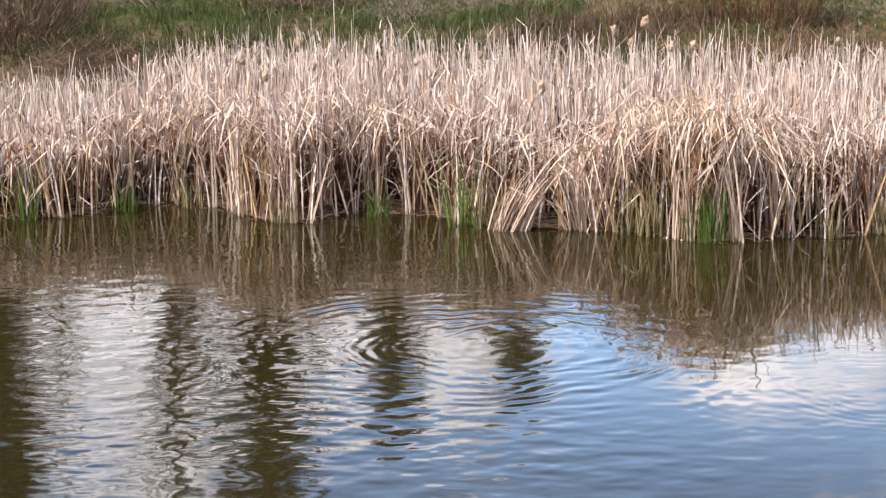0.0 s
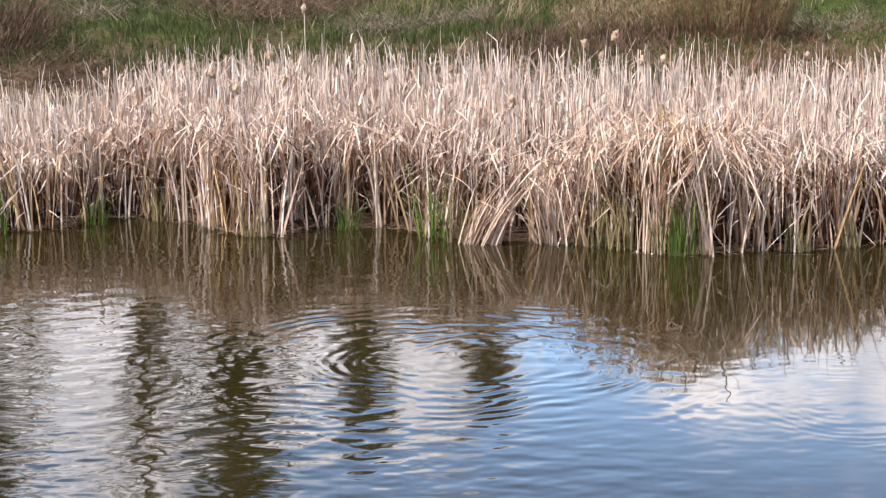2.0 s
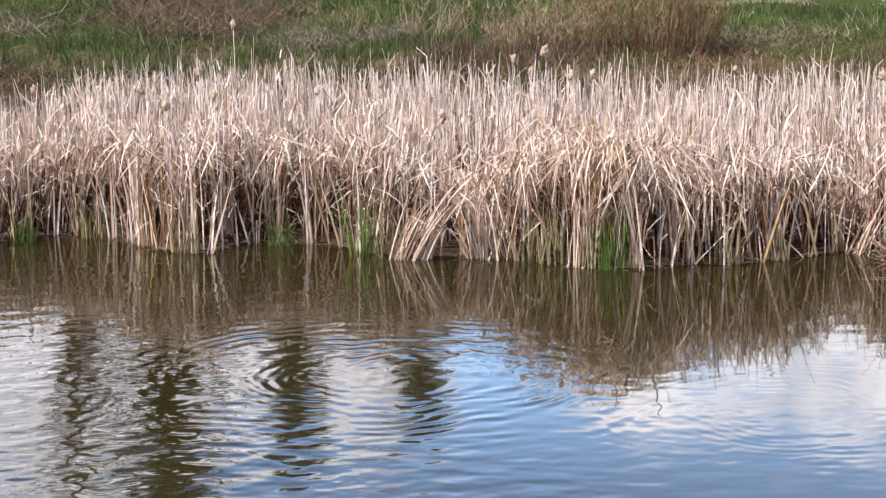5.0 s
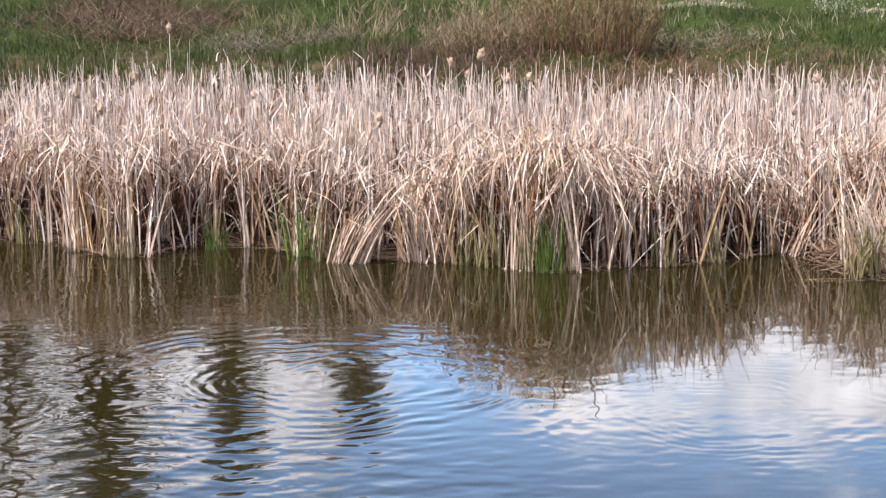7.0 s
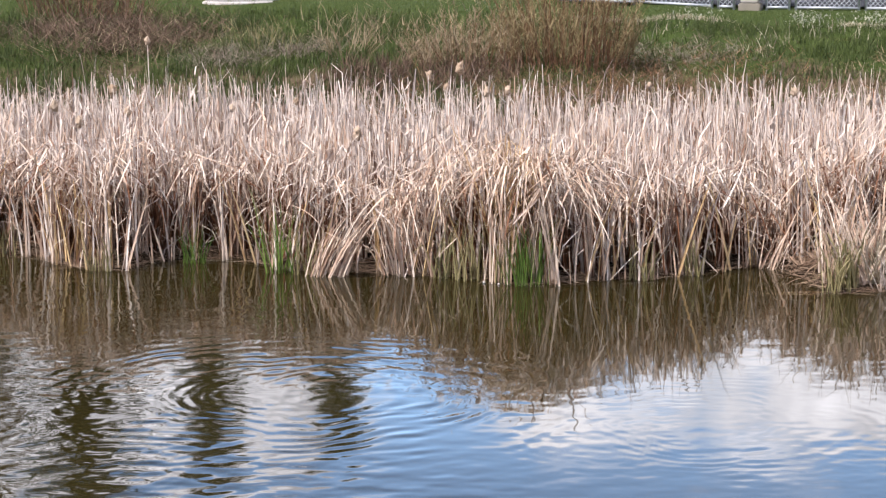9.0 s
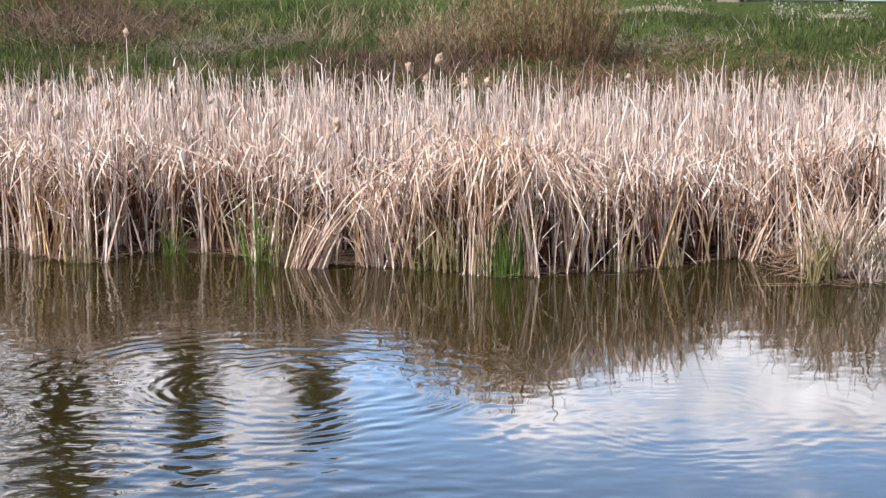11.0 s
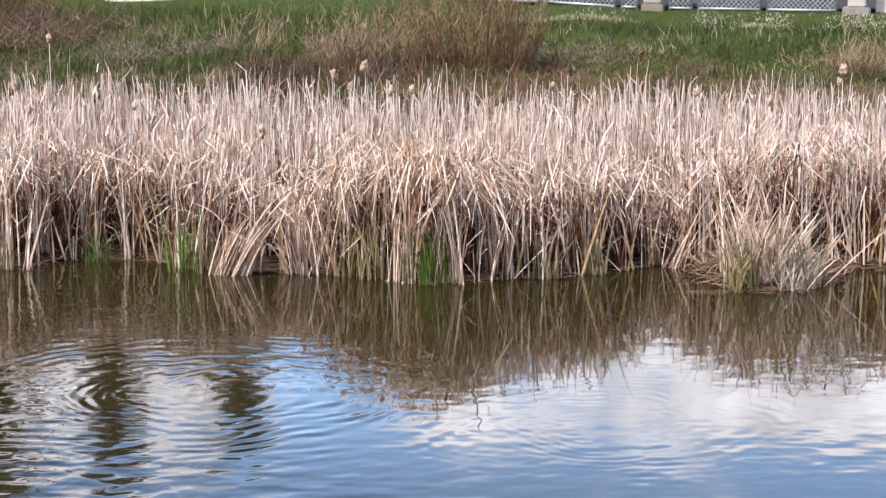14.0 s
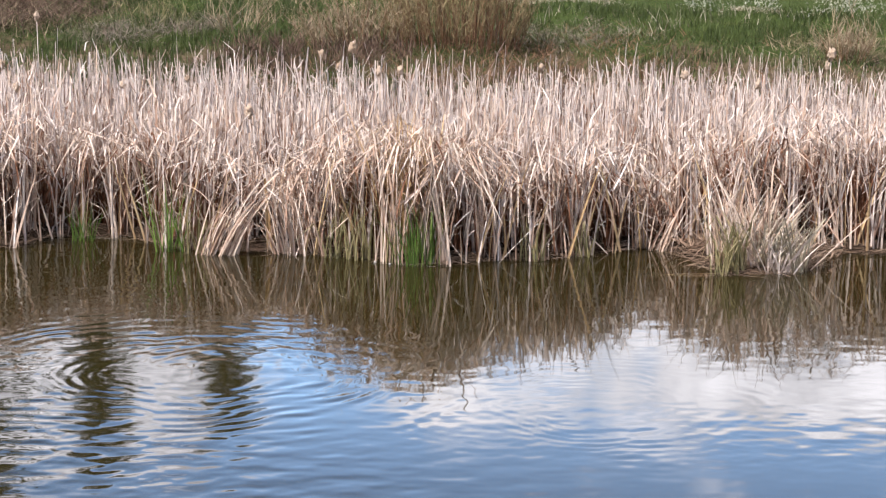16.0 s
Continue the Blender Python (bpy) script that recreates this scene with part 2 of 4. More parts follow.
# ---- mesh tools ----
def mesh_of(name, verts, quads, material, smooth=True):
    verts, quads = np.asarray(verts, np.float32), np.asarray(quads, np.int32)
    me = bpy.data.meshes.new(name)
    me.vertices.add(len(verts))
    me.vertices.foreach_set("co", verts.ravel())
    me.loops.add(quads.size)
    me.loops.foreach_set("vertex_index", quads.ravel())
    me.polygons.add(len(quads))
    k = quads.shape[1]
    me.polygons.foreach_set("loop_start", np.arange(len(quads), dtype=np.int32) * k)
    me.polygons.foreach_set("use_smooth", np.full(len(quads), smooth))
    me.materials.append(material)
    me.update(calc_edges=True)
    return me


def part(name, me, parent, label=""):
    ob = new(name, me)
    if parent is not None:
        ob.parent = parent
    return tagged(ob, label)


def bm_part(name, bm, material, parent, label="", smooth=False):
    me = bpy.data.meshes.new(name)
    bm.to_mesh(me)
    bm.free()
    me.materials.append(material)
    for p in me.polygons:
        p.use_smooth = smooth
    return part(name, me, parent, label)


def ribbons(base, head, length, lean, curl=0.0, kink_at=2.0, kink=0.0, width=0.015, face=None, seg=5, fold=0.3, taper=2.0, rng=None, tip=0.08):
    """Leaves as folded strips: each grows from base, leaning by lean towards head, curling on, and breaking at kink_at."""
    base = np.asarray(base, float)
    n = len(base)
    f = lambda v: np.broadcast_to(np.asarray(v, float), (n,))[:, None]
    head, length, lean, curl, kink_at, kink, width = (f(v) for v in (head, length, lean, curl, kink_at, kink, width))
    face = f(rng.uniform(0, math.pi, n) if face is None else face)
    s = np.linspace(0, 1, seg + 1)[None]
    mid = (s[:, 1:] + s[:, :-1]) / 2
    th = lean + curl * mid ** 1.5 + kink * (mid > kink_at)
    out = np.concatenate([np.zeros((n, 1)), np.cumsum(np.sin(th), 1)], 1) * length / seg
    up = np.concatenate([np.zeros((n, 1)), np.cumsum(np.cos(th), 1)], 1) * length / seg
    p = np.stack([base[:, :1] + out * np.cos(head), base[:, 1:2] + out * np.sin(head), base[:, 2:] + up], -1)
    w = width * np.clip(1.0 - s ** taper, tip, 1) / 2
    side = np.stack([-np.sin(face), np.cos(face), 0 * face], -1)
    deep = np.stack([np.cos(face), np.sin(face), 0 * face], -1)
    a, b = p - side * w[..., None], p + side * w[..., None]
    if fold:
        c = p + deep * (w * fold * 2)[..., None]
        v = np.stack([a, c, b], 2)
        k = 3
    else:
        v, k = np.stack([a, b], 2), 2
    i = (np.arange(n)[:, None] * (seg + 1) + np.arange(seg)[None]) * k
    q = [np.stack([i + j, i + j + 1, i + j + 1 + k, i + j + k], -1).reshape(-1, 4) for j in range(k - 1)]
    return v.reshape(-1, 3), np.concatenate(q)


def joined(sets):
    vs, qs, at = [], [], 0
    for v, q in sets:
        vs.append(v)
        qs.append(q + at)
        at += len(v)
    return np.concatenate(vs), np.concatenate(qs)


def box(bm, x0, x1, y0, y1, z0, z1, bevel=0.0):
    r = bmesh.ops.create_cube(bm, size=1.0, matrix=Matrix.Translation(((x0 + x1) / 2, (y0 + y1) / 2, (z0 + z1) / 2)) @ Matrix.Diagonal((x1 - x0, y1 - y0, z1 - z0, 1)))
    if bevel:
        es = list({e for v in r["verts"] for e in v.link_edges})
        bmesh.ops.bevel(bm, geom=es, offset=bevel, segments=2, affect="EDGES")


def tube(bm, points, radii, sides=8):
    rings = []
    for n, p in enumerate(points):
        d = (Vector(points[min(n + 1, len(points) - 1)]) - Vector(points[max(n - 1, 0)])).normalized()
        u = d.orthogonal().normalized()
        w = d.cross(u)
        rings.append([bm.verts.new(Vector(p) + (u * math.cos(a) + w * math.sin(a)) * radii[n]) for a in (2 * math.pi * k / sides for k in range(sides))])
    for r0, r1 in zip(rings, rings[1:]):
        for k in range(sides):
            bm.faces.new((r0[k], r0[(k + 1) % sides], r1[(k + 1) % sides], r1[k]))
    bm.faces.new(rings[0][::-1])
    bm.faces.new(rings[-1])


# ---- the lie of the land ----
SHORE_X = [-60, -22, -14, -9, -6.5, -5.9, -5.5, -5.4, -4.9, -4.3, -4.05, -3.6, -3.2, -3.05, -2.75, -2.05, -1.7, -1.2, -0.6, -0.05, 0.5, 1.1, 1.5, 2.0, 2.45, 2.8, 3.25, 3.45, 3.6, 3.8, 4.15, 4.6, 4.9, 5.3, 7, 9, 16, 60]
SHORE_Y = [12, 17, 19.4, 20.1, 20.33, 20.5, 20.65, 21.15, 21.4, 21.15, 20.75, 20.4, 20.25, 20.65, 20.95, 20.9, 20.3, 20.15, 20.15, 19.95, 19.65, 19.42, 19.7, 19.75, 20.0, 20.15, 20.55, 20.3, 19.4, 18.95, 18.95, 19.4, 20.1, 20.2, 19.8, 19, 16.5, 10]
PROFILE_D = [-60, -3, -0.6, 0.0, 0.25, 1, 3, 5, 8, 10, 13, 16, 18, 40, 200, 4000]
PROFILE_Z = [-0.9, -0.8, -0.25, -0.02, 0.05, 0.08, 0.22, 0.5, 1.08, 1.36, 1.6, 1.79, 1.86, 2.1, 3.0, 8.0]


def shore(x):
    return np.interp(x, SHORE_X, SHORE_Y)


REED_SHORE_Y = [y if not 3.3 < x < 8 else {3.45: 20.5, 3.6: 20.4, 3.8: 20.35, 4.15: 20.35, 4.6: 20.4, 4.9: 20.5, 5.3: 20.4, 7: 20.0}[x] for x, y in zip(SHORE_X, SHORE_Y)]


def wob(x, y, seed, size):
    """Smooth noise, about -1 to 1."""
    r = np.random.RandomState(seed)
    v = 0
    for _ in range(7):
        a, ph, k = r.uniform(0, 2 * math.pi), r.uniform(0, 6.28), r.uniform(0.6, 1.7) / size * 2 * math.pi
        v = v + np.sin((x * math.cos(a) + y * math.sin(a)) * k + ph)
    return v / 4.0


def land(x, y):
    x, y = np.asarray(x, float), np.asarray(y, float)
    d = y - shore(x)
    z = np.interp(d, PROFILE_D, PROFILE_Z)
    z = z + np.clip((d - 4) / 6, 0, 1) * np.clip((15.5 - d) / 4, 0.12, 1) * np.clip((60 - d) / 40, 0, 1) * (0.05 * wob(x, y, 3, 3.0) + 0.03 * wob(x, y, 4, 1.1))
    near = np.interp(y, [-4000, -40, -2, 0.5, 3.5, 5.5], [4.0, 2.2, 2.0, 1.95, -0.1, -0.9])
    return np.where(y < 5.5, near, z)


def lattice(xs, ys):
    X, Y = np.meshgrid(xs, ys)
    nx, ny = len(xs), len(ys)
    i = (np.arange(ny - 1)[:, None] * nx + np.arange(nx - 1)[None]).ravel()
    return X.ravel(), Y.ravel(), np.stack([i, i + 1, i + 1 + nx, i + nx], -1)


def spread(lo, hi, step, far):
    mid = np.arange(lo, hi + step / 2, step)
    g = np.geomspace(step * 2, far, 26)
    return np.concatenate([(lo - g)[::-1], mid, hi + g])


def build_ground():
    x, y, q = lattice(spread(-14, 14, 0.2, 3000), spread(-4, 48, 0.2, 3000))
    tagged(new("ground", mesh_of("ground", np.stack([x, y, land(x, y)], -1), q, SOIL)), "muddy pond bed, grassy bank and mown lawn", "ground", kind="structure")


def ripple(x, y):
    """Low wavelets, ruffled in places, with rings spreading from two spots."""
    r = np.random.RandomState(11)
    z = np.zeros_like(x)
    gust = np.clip(0.6 + 0.6 * wob(x * 0.6, y, 21, 3.2), 0.15, 1.4) * np.interp(x, [-3, -0.6, 0.8], [2.1, 1.8, 0.7])
    for k in range(46):
        lam = 0.09 * 10 ** r.uniform(0, 0.75)
        a = r.normal(math.pi / 2, 0.75)
        amp = lam * RIPPLE * r.uniform(0.5, 1.2)
        z += gust * amp * np.sin((x * math.cos(a) + y * math.sin(a)) * 2 * math.pi / lam + r.uniform(0, 6.28) + 0.7 * wob(x, y, 100 + k, 1.7))
    for cx, cy, lam, reach, amp in RINGS:
        d = np.hypot(x - cx, y - cy) + 0.10 * wob(x, y, 7, 1.2) + 0.025 * wob(x, y, 8, 0.4)
        z += amp * lam * np.sin(d * 2 * math.pi / lam) * np.exp(-((d - reach * 0.5) / (reach * 0.3)) ** 2) * np.clip(0.65 + 0.75 * wob(x, y, 9, 1.0), 0.05, 1.8) * np.clip(d / 0.6, 0, 1)
    edge = np.clip((x + 9) / 2, 0, 1) * np.clip((9 - x) / 2, 0, 1) * np.clip((y - 9) / 2, 0, 1)
    calm = 0.75 + 0.25 * np.clip((shore(x) - y) / 3.0, 0, 1)
    return z * edge * calm


def build_water():
    x, y, q = lattice(spread(-7.6, 7.2, 0.028, 90), np.concatenate([np.linspace(2.6, 10.8, 30), np.arange(11, 21.6, 0.024), np.linspace(21.7, 23, 6)]))
    z = ripple(x, y)
    keep = np.abs(x[q]).max(1) < 60
    tagged(new("water", mesh_of("water", np.stack([x, y, z], -1), q[keep], WATER)), "murky olive-brown pond water with low ripples", "water", kind="structure")


build_ground()
build_water()

# ---- the reed bed ----
REED_BACK = 5.2
rng = np.random.RandomState(5)


def reed_top(x, d):
    """Height of the reed tops over the water, d metres behind the shore."""
    front = np.exp(-(d / 1.3) ** 2)
    shape = np.interp(x, [-7, -5.5, -3.5, -2.4, -1.5, -0.95, -0.65, -0.3, 0.2, 0.9, 1.6, 2.6, 3.0, 3.3, 3.7, 4.2, 5, 7], [-0.1, -0.1, 0.1, 0, 0, -0.15, -0.46, -0.4, 0.08, 0.14, 0.06, 0, -0.12, -0.5, -0.1, 0.2, 0.22, 0.1])
    side = np.interp(x, [-7.5, -6.2, -5.2, -3, 0, 4, 8], [-0.18, -0.15, -0.04, 0.02, 0.04, -0.02, 0.0])
    return np.interp(d, [0, 0.4, 2.5, 5.2], [1.0, 1.1, 1.32, 1.52]) + front * shape + side + 0.12 * wob(x, d, 31, 1.3) + 0.07 * wob(x, d, 32, 0.45)


def reed_spots(n, d0, d1, x0=-9.0, x1=7.6):
    x, d = rng.uniform(x0, x1, n), rng.uniform(d0, d1, n)
    d = d * np.interp(x, [-9, -7.2, -6.8, -6.3, -5.7], [0.85, 0.8, 0.62, 0.66, 1.0])      # the stand narrows to the west
    y = np.interp(x, SHORE_X, REED_SHORE_Y) + d
    return x, y, d, np.maximum(land(x, y), -0.04) - 0.02


def upright(n, d0, d1, wide=(0.010, 0.030), tall=(0.62, 1.1), lean=0.11, bent=0.35, taper=2.5):
    x, y, d, z = reed_spots(n, d0, d1)
    keep = (d > 0.45) | (wob(x, 0 * x, 41, 0.55) + 2.4 * d - 0.85 > 0)      # stools with dark gaps along the water
    keep &= (d > 0.5) | (np.abs(x + 0.5) > 0.3) | (rng.rand(n) < 0.12)       # a hollow under the bent sheaf
    keep &= (d > 0.75) | (np.abs(x - 5.1) > 0.32) | (rng.rand(n) < 0.15)      # and one beside the spit
    x, y, d, z = x[keep], y[keep], d[keep], z[keep]
    n = len(x)
    h = (reed_top(x, d) - z) * rng.uniform(*tall, n)
    kink = np.where(rng.rand(n) < bent, rng.uniform(0.4, 1.9, n), 0.0)
    tuft = wob(x, d, 55, 0.42)                                                # neighbours lean the same way
    shared = (d < 0.8) & (rng.rand(n) < 0.65)
    head = np.where(shared, np.where(tuft > 0, 0.0, math.pi) + rng.normal(-0.3, 0.6, n), rng.uniform(0, 6.28, n))
    tilt = np.abs(rng.normal(0, lean, n)) + np.where(shared, 0.16 * np.abs(tuft), 0.0)
    # stems rise in bundles from shared roots and spread as they go up
    i, j = np.floor(x / 0.19), np.floor(d / 0.22)
    ox, oy = np.modf(np.abs(np.sin(i * 12.99 + j * 78.23) * 437.5))[0], np.modf(np.abs(np.sin(i * 39.35 + j * 11.13) * 241.7))[0]
    dx, dy = x - (i + 0.25 + 0.5 * ox) * 0.19, d - (j + 0.25 + 0.5 * oy) * 0.22
    bundle = (d < 1.0) & (rng.rand(n) < 0.75)
    x, y = np.where(bundle, x - 0.62 * dx, x), np.where(bundle, y - 0.5 * dy, y)
    head = np.where(bundle & (rng.rand(n) < 0.6), np.arctan2(dy, dx), head)
    return ribbons(np.stack([x, y, z], -1), head, h * (1 + 0.25 * (kink > 0)), tilt, rng.normal(0.08, 0.2, n),
                   rng.uniform(0.5, 0.92, n), kink, rng.uniform(*wide, n), rng=rng, seg=6, taper=taper, tip=0.42)


def slanting(n, d0, d1, z0, z1, length=(0.25, 0.8)):
    """Broken leaves hung among the stems."""
    x, y, d, _ = reed_spots(n, d0, d1)
    top = reed_top(x, d)
    return ribbons(np.stack([x, y, top * rng.uniform(z0, z1, n)], -1), rng.uniform(0, 6.28, n), rng.uniform(*length, n), rng.uniform(0.5, 2.4, n), rng.uniform(-0.3, 1.0, n),
                   rng.uniform(0.3, 0.8, n), rng.uniform(-0.8, 0.8, n), rng.uniform(0.007, 0.019, n), rng=rng, seg=5)


def draped(n, d0, d1, x0, x1, z0=0.78, z1=1.0, length=(0.35, 0.95)):
    """Leaves snapped at the shoulder of the stand and hanging down its face."""
    x, y, d, _ = reed_spots(n, d0, d1, x0, x1)
    top = reed_top(x, d)
    return ribbons(np.stack([x, y, top * rng.uniform(z0, z1, n)], -1), rng.normal(-1.57, 1.0, n), rng.uniform(*length, n), rng.uniform(0.3, 1.5, n), rng.uniform(-0.1, 0.5, n),
                   rng.uniform(0.08, 0.3, n), rng.uniform(0.9, 1.7, n), rng.uniform(0.009, 0.022, n), rng=rng, seg=7, taper=4)


reed_bed = tagged(new("reed_bed"), "dense stand of dead tan cattail reeds at the water's edge", "reeds")
for name, material, sets in (
    ("reed_mass", REED, [upright(2600, 0.0, 0.7, (0.014, 0.034), (0.72, 1.04), 0.10, 0.15, 7), upright(2500, 0.6, 2.4, (0.016, 0.036), bent=0.12, taper=6), upright(1600, 2.0, REED_BACK, (0.014, 0.030), (0.6, 1.0), lean=0.07, bent=0.08, taper=6),
                         slanting(1500, 0.0, 1.2, 0.62, 0.94, (0.12, 0.42)), slanting(1000, 0.0, 0.45, 0.2, 0.8, (0.2, 0.7)), draped(260, 0.0, 0.5, -6.5, 6, length=(0.25, 0.7)), draped(150, 0.0, 0.4, 0.3, 1.5, 0.88, 1.04), draped(70, 0.0, 0.4, -0.6, 0.1, 0.9, 1.05)]),
    ("bleached_reed_mass", REED_PALE, [upright(1300, 0.0, 0.9, (0.014, 0.036), (0.75, 1.06), lean=0.08, bent=0.15, taper=6), upright(2300, 0.8, REED_BACK, (0.013, 0.026), (0.6, 1.02), lean=0.06, bent=0.08, taper=5), upright(3500, 0.7, REED_BACK, (0.014, 0.031), (0.66, 1.0), lean=0.05, bent=0.06, taper=7),
                                       upright(1500, 1.0, REED_BACK, (0.008, 0.016), (0.92, 1.2), lean=0.05, bent=0.03, taper=4), slanting(2400, 0.0, 1.3, 0.74, 0.98, (0.12, 0.4)), slanting(420, -0.05, 0.3, 0.1, 0.8, (0.3, 0.8)), draped(320, 0.0, 0.6, -6.5, 6, length=(0.2, 0.6)), slanting(6000, 0.5, 5.0, 0.64, 0.95, (0.08, 0.28))]),
    # dark stems added behind the front ones to stand in for shade in the gaps
    ("brown_reed_mass", REED_RED_SHADED, [upright(1400, 0.06, 0.5, (0.014, 0.030), (0.42, 0.8), lean=0.1), upright(800, 0.0, 0.3, (0.010, 0.024), (0.45, 0.85)), upright(3600, 0.2, 1.3, tall=(0.5, 0.85)), upright(2600, 0.22, 0.9, (0.026, 0.045), (0.3, 0.62), lean=0.14), upright(3600, 0.4, 2.2, (0.02, 0.036), (0.4, 0.75)), slanting(1000, 0.2, 1.1, 0.1, 0.7), draped(160, 0.1, 0.5, -6.5, 6, 0.6, 0.85), upright(1300, 2.0, REED_BACK, (0.016, 0.032), (0.5, 0.84), lean=0.06, bent=0.1)]),
):
    ob = part(name, mesh_of(name, *joined(sets), material), reed_bed)
    tagged(ob, kind="stuff")

# single leaves along the front edge
leaf_meshes = []
for k in range(14):
    h = rng.uniform(0.8, 1.3)
    v, q = ribbons([(0, 0, 0)], 0.0, h, abs(rng.normal(0, 0.12)), rng.normal(0.15, 0.2), rng.uniform(0.5, 0.9), rng.choice([0, 0, 1.2, 2.0, 2.5]), rng.uniform(0.018, 0.032), face=rng.uniform(0, 3.1), seg=7)
    leaf_meshes.append(mesh_of("reed", v, q, [REED, REED, REED_PALE, REED_GOLD][k % 4]))
for k in range(300):
    x = rng.uniform(-6.6, 5.6)
    ob = part("reed", leaf_meshes[k % 14], reed_bed)
    ob.matrix_basis = pose(x, np.interp(x, SHORE_X, REED_SHORE_Y) + rng.uniform(-0.08, 0.12), -0.03, rz=rng.uniform(0, 360)) @ Matrix.Scale(rng.uniform(0.75, 1.1), 4)


def clump(name, x, y, material, n, height, radius, lean, label, category, width=(0.012, 0.024), head=None, droop=0.3, kink=0.2, z=None):
    """A clump of leaves from one root, each leaf a part."""
    ob = tagged(new(name), label, category)
    ob.location = (x, y, (float(land(x, y)) if z is None else z) - 0.02)
    kinds = []
    for k in range(min(16, n)):
        a = rng.uniform(0, 6.28) if head is None else head + rng.normal(0, 0.35)
        v, q = ribbons([(0, 0, 0)], a, height * rng.uniform(0.7, 1.08), abs(rng.normal(lean, 0.12)), rng.normal(droop, 0.15), rng.uniform(0.55, 0.85),
                       rng.uniform(0.8, 2.0) if rng.rand() < kink else 0.0, rng.uniform(*width), face=rng.uniform(0, 3.1), seg=7)
        kinds.append(mesh_of("leaf", v, q, material))
    for k in range(n):
        lf = part("leaf", kinds[k % len(kinds)], ob)
        a, r = rng.uniform(0, 6.28), radius * math.sqrt(rng.rand())
        turn = rng.uniform(0, 360) if head is None else rng.normal(0, 14)
        lf.matrix_basis = pose(r * math.cos(a), r * math.sin(a) * 0.6, 0, rz=turn) @ Matrix.Scale(rng.uniform(0.75, 1.1), 4)
    return ob


for x, y, n, h, r, m in ((-6.15, 20.32, 26, 0.62, 0.13, GREEN), (-5.25, 20.95, 26, 0.60, 0.16, GREEN), (-2.58, 20.75, 18, 0.55, 0.16, GREEN), (-1.62, 20.2, 26, 0.78, 0.18, GREEN), (-1.35, 20.08, 22, 0.62, 0.14, OLIVE),
                         (0.25, 19.75, 26, 0.62, 0.14, OLIVE), (0.82, 19.48, 34, 0.70, 0.2, GREEN), (-3.45, 20.3, 20, 0.42, 0.12, OLIVE), (1.95, 19.72, 20, 0.5, 0.14, OLIVE), (0.05, 19.88, 24, 0.7, 0.16, OLIVE), (0.5, 19.66, 24, 0.6, 0.15, OLIVE), (2.5, 19.98, 18, 0.5, 0.14, OLIVE), (-4.6, 21.2, 18, 0.55, 0.14, OLIVE), (3.75, 19.05, 22, 0.5, 0.15, OLIVE)):
    tagged(clump("green_reed_clump", x, y - 0.04, m, n, h * 1.15, r, 0.10, "fresh green reed shoots among dead stems" if m is GREEN else "olive-green half-dead reed shoots at the waterline", "reed clump"), group="green shoots along the shore")
# a sheaf pushed over, fanning out from its root, and tufts that stand apart
clump("bent_reed_sheaf", -1.2, 19.97, REED, 46, 1.15, 0.24, 0.36, "sheaf of dead reeds bent over towards the water", "reed clump", (0.014, 0.028), head=0.0, droop=0.45, kink=0.4)
clump("bent_reed_sheaf", -0.35, 20.0, REED, 34, 1.1, 0.24, 0.2, "sheaf of dead reeds bent over and tangled", "reed clump", (0.014, 0.028), head=2.9, droop=0.4, kink=0.6)
clump("bent_reed_sheaf", 0.8, 19.62, REED, 50, 1.4, 0.40, 0.10, "tan reeds snapped over at the top", "reed clump", (0.014, 0.028), droop=0.3, kink=1.0)
clump("golden_reed_tuft", 0.72, 19.95, REED_GOLD, 120, 1.7, 0.26, 0.08, "golden bent-over tuft of dead reeds", "reed clump", (0.014, 0.028), droop=0.3, kink=1.0)
clump("golden_reed_tuft", -3.75, 20.75, REED_GOLD, 24, 1.05, 0.28, 0.15, "golden tuft of dead reeds by the inlet", "reed clump", (0.014, 0.026), droop=0.4, kink=0.5)
for x, y, m, n, h, r, ln, hd, label in ((4.32, 19.25, REED_GREY, 110, 0.88, 0.28, 0.30, None, "grey bleached reed tussock leaning over the water"), (3.95, 19.35, REED, 90, 1.1, 0.30, 0.30, None, "tan reed tussock on a small spit"),
                                  (3.84, 19.14, OLIVE, 30, 0.78, 0.13, 0.2, None, "olive reed tussock at the water's edge"),
                                  (4.1, 19.75, REED, 34, 1.2, 0.4, 0.14, None, "tan reeds standing behind the spit"), (4.25, 19.12, REED_PALE, 30, 0.62, 0.18, 0.45, None, "low grey tangle of dead reeds on the spit"), (4.5, 19.3, REED, 4, 1.15, 0.10, 0.8, 0.2, "long dead reeds leaning off the spit"), (3.3, 20.3, REED, 14, 1.0, 0.15, 0.5, 0.6, "tan reeds leaning across the inlet")):
    tagged(clump("reed_tussock", x, y, m, n, h, r, ln, label, "reed clump", (0.014, 0.032), head=hd, droop=0.5 if hd is None else 0.1, kink=0.5 if hd is None else 0.1), group="tussocks on the spit")


# broken stalks that stand over the rest
for x, y, n, h, m, label in ((-4.95, 24.0, 16, 1.55, REED, "tall broken tan stalks above the reed bed"), (-2.0, 24.5, 18, 1.5, REED_PALE, "tall pale stalks above the reed bed"), (-2.3, 24.6, 10, 1.45, OLIVE, "tall olive stalks above the reed bed"), (-6.35, 22.9, 12, 1.5, REED_GREY, "loose grey stalks where the reed bed thins")):
    clump("reed_stalks", x, y, m, n, h, 0.32, 0.1, label, "reed clump", (0.012, 0.024), droop=0.1, kink=0.3)


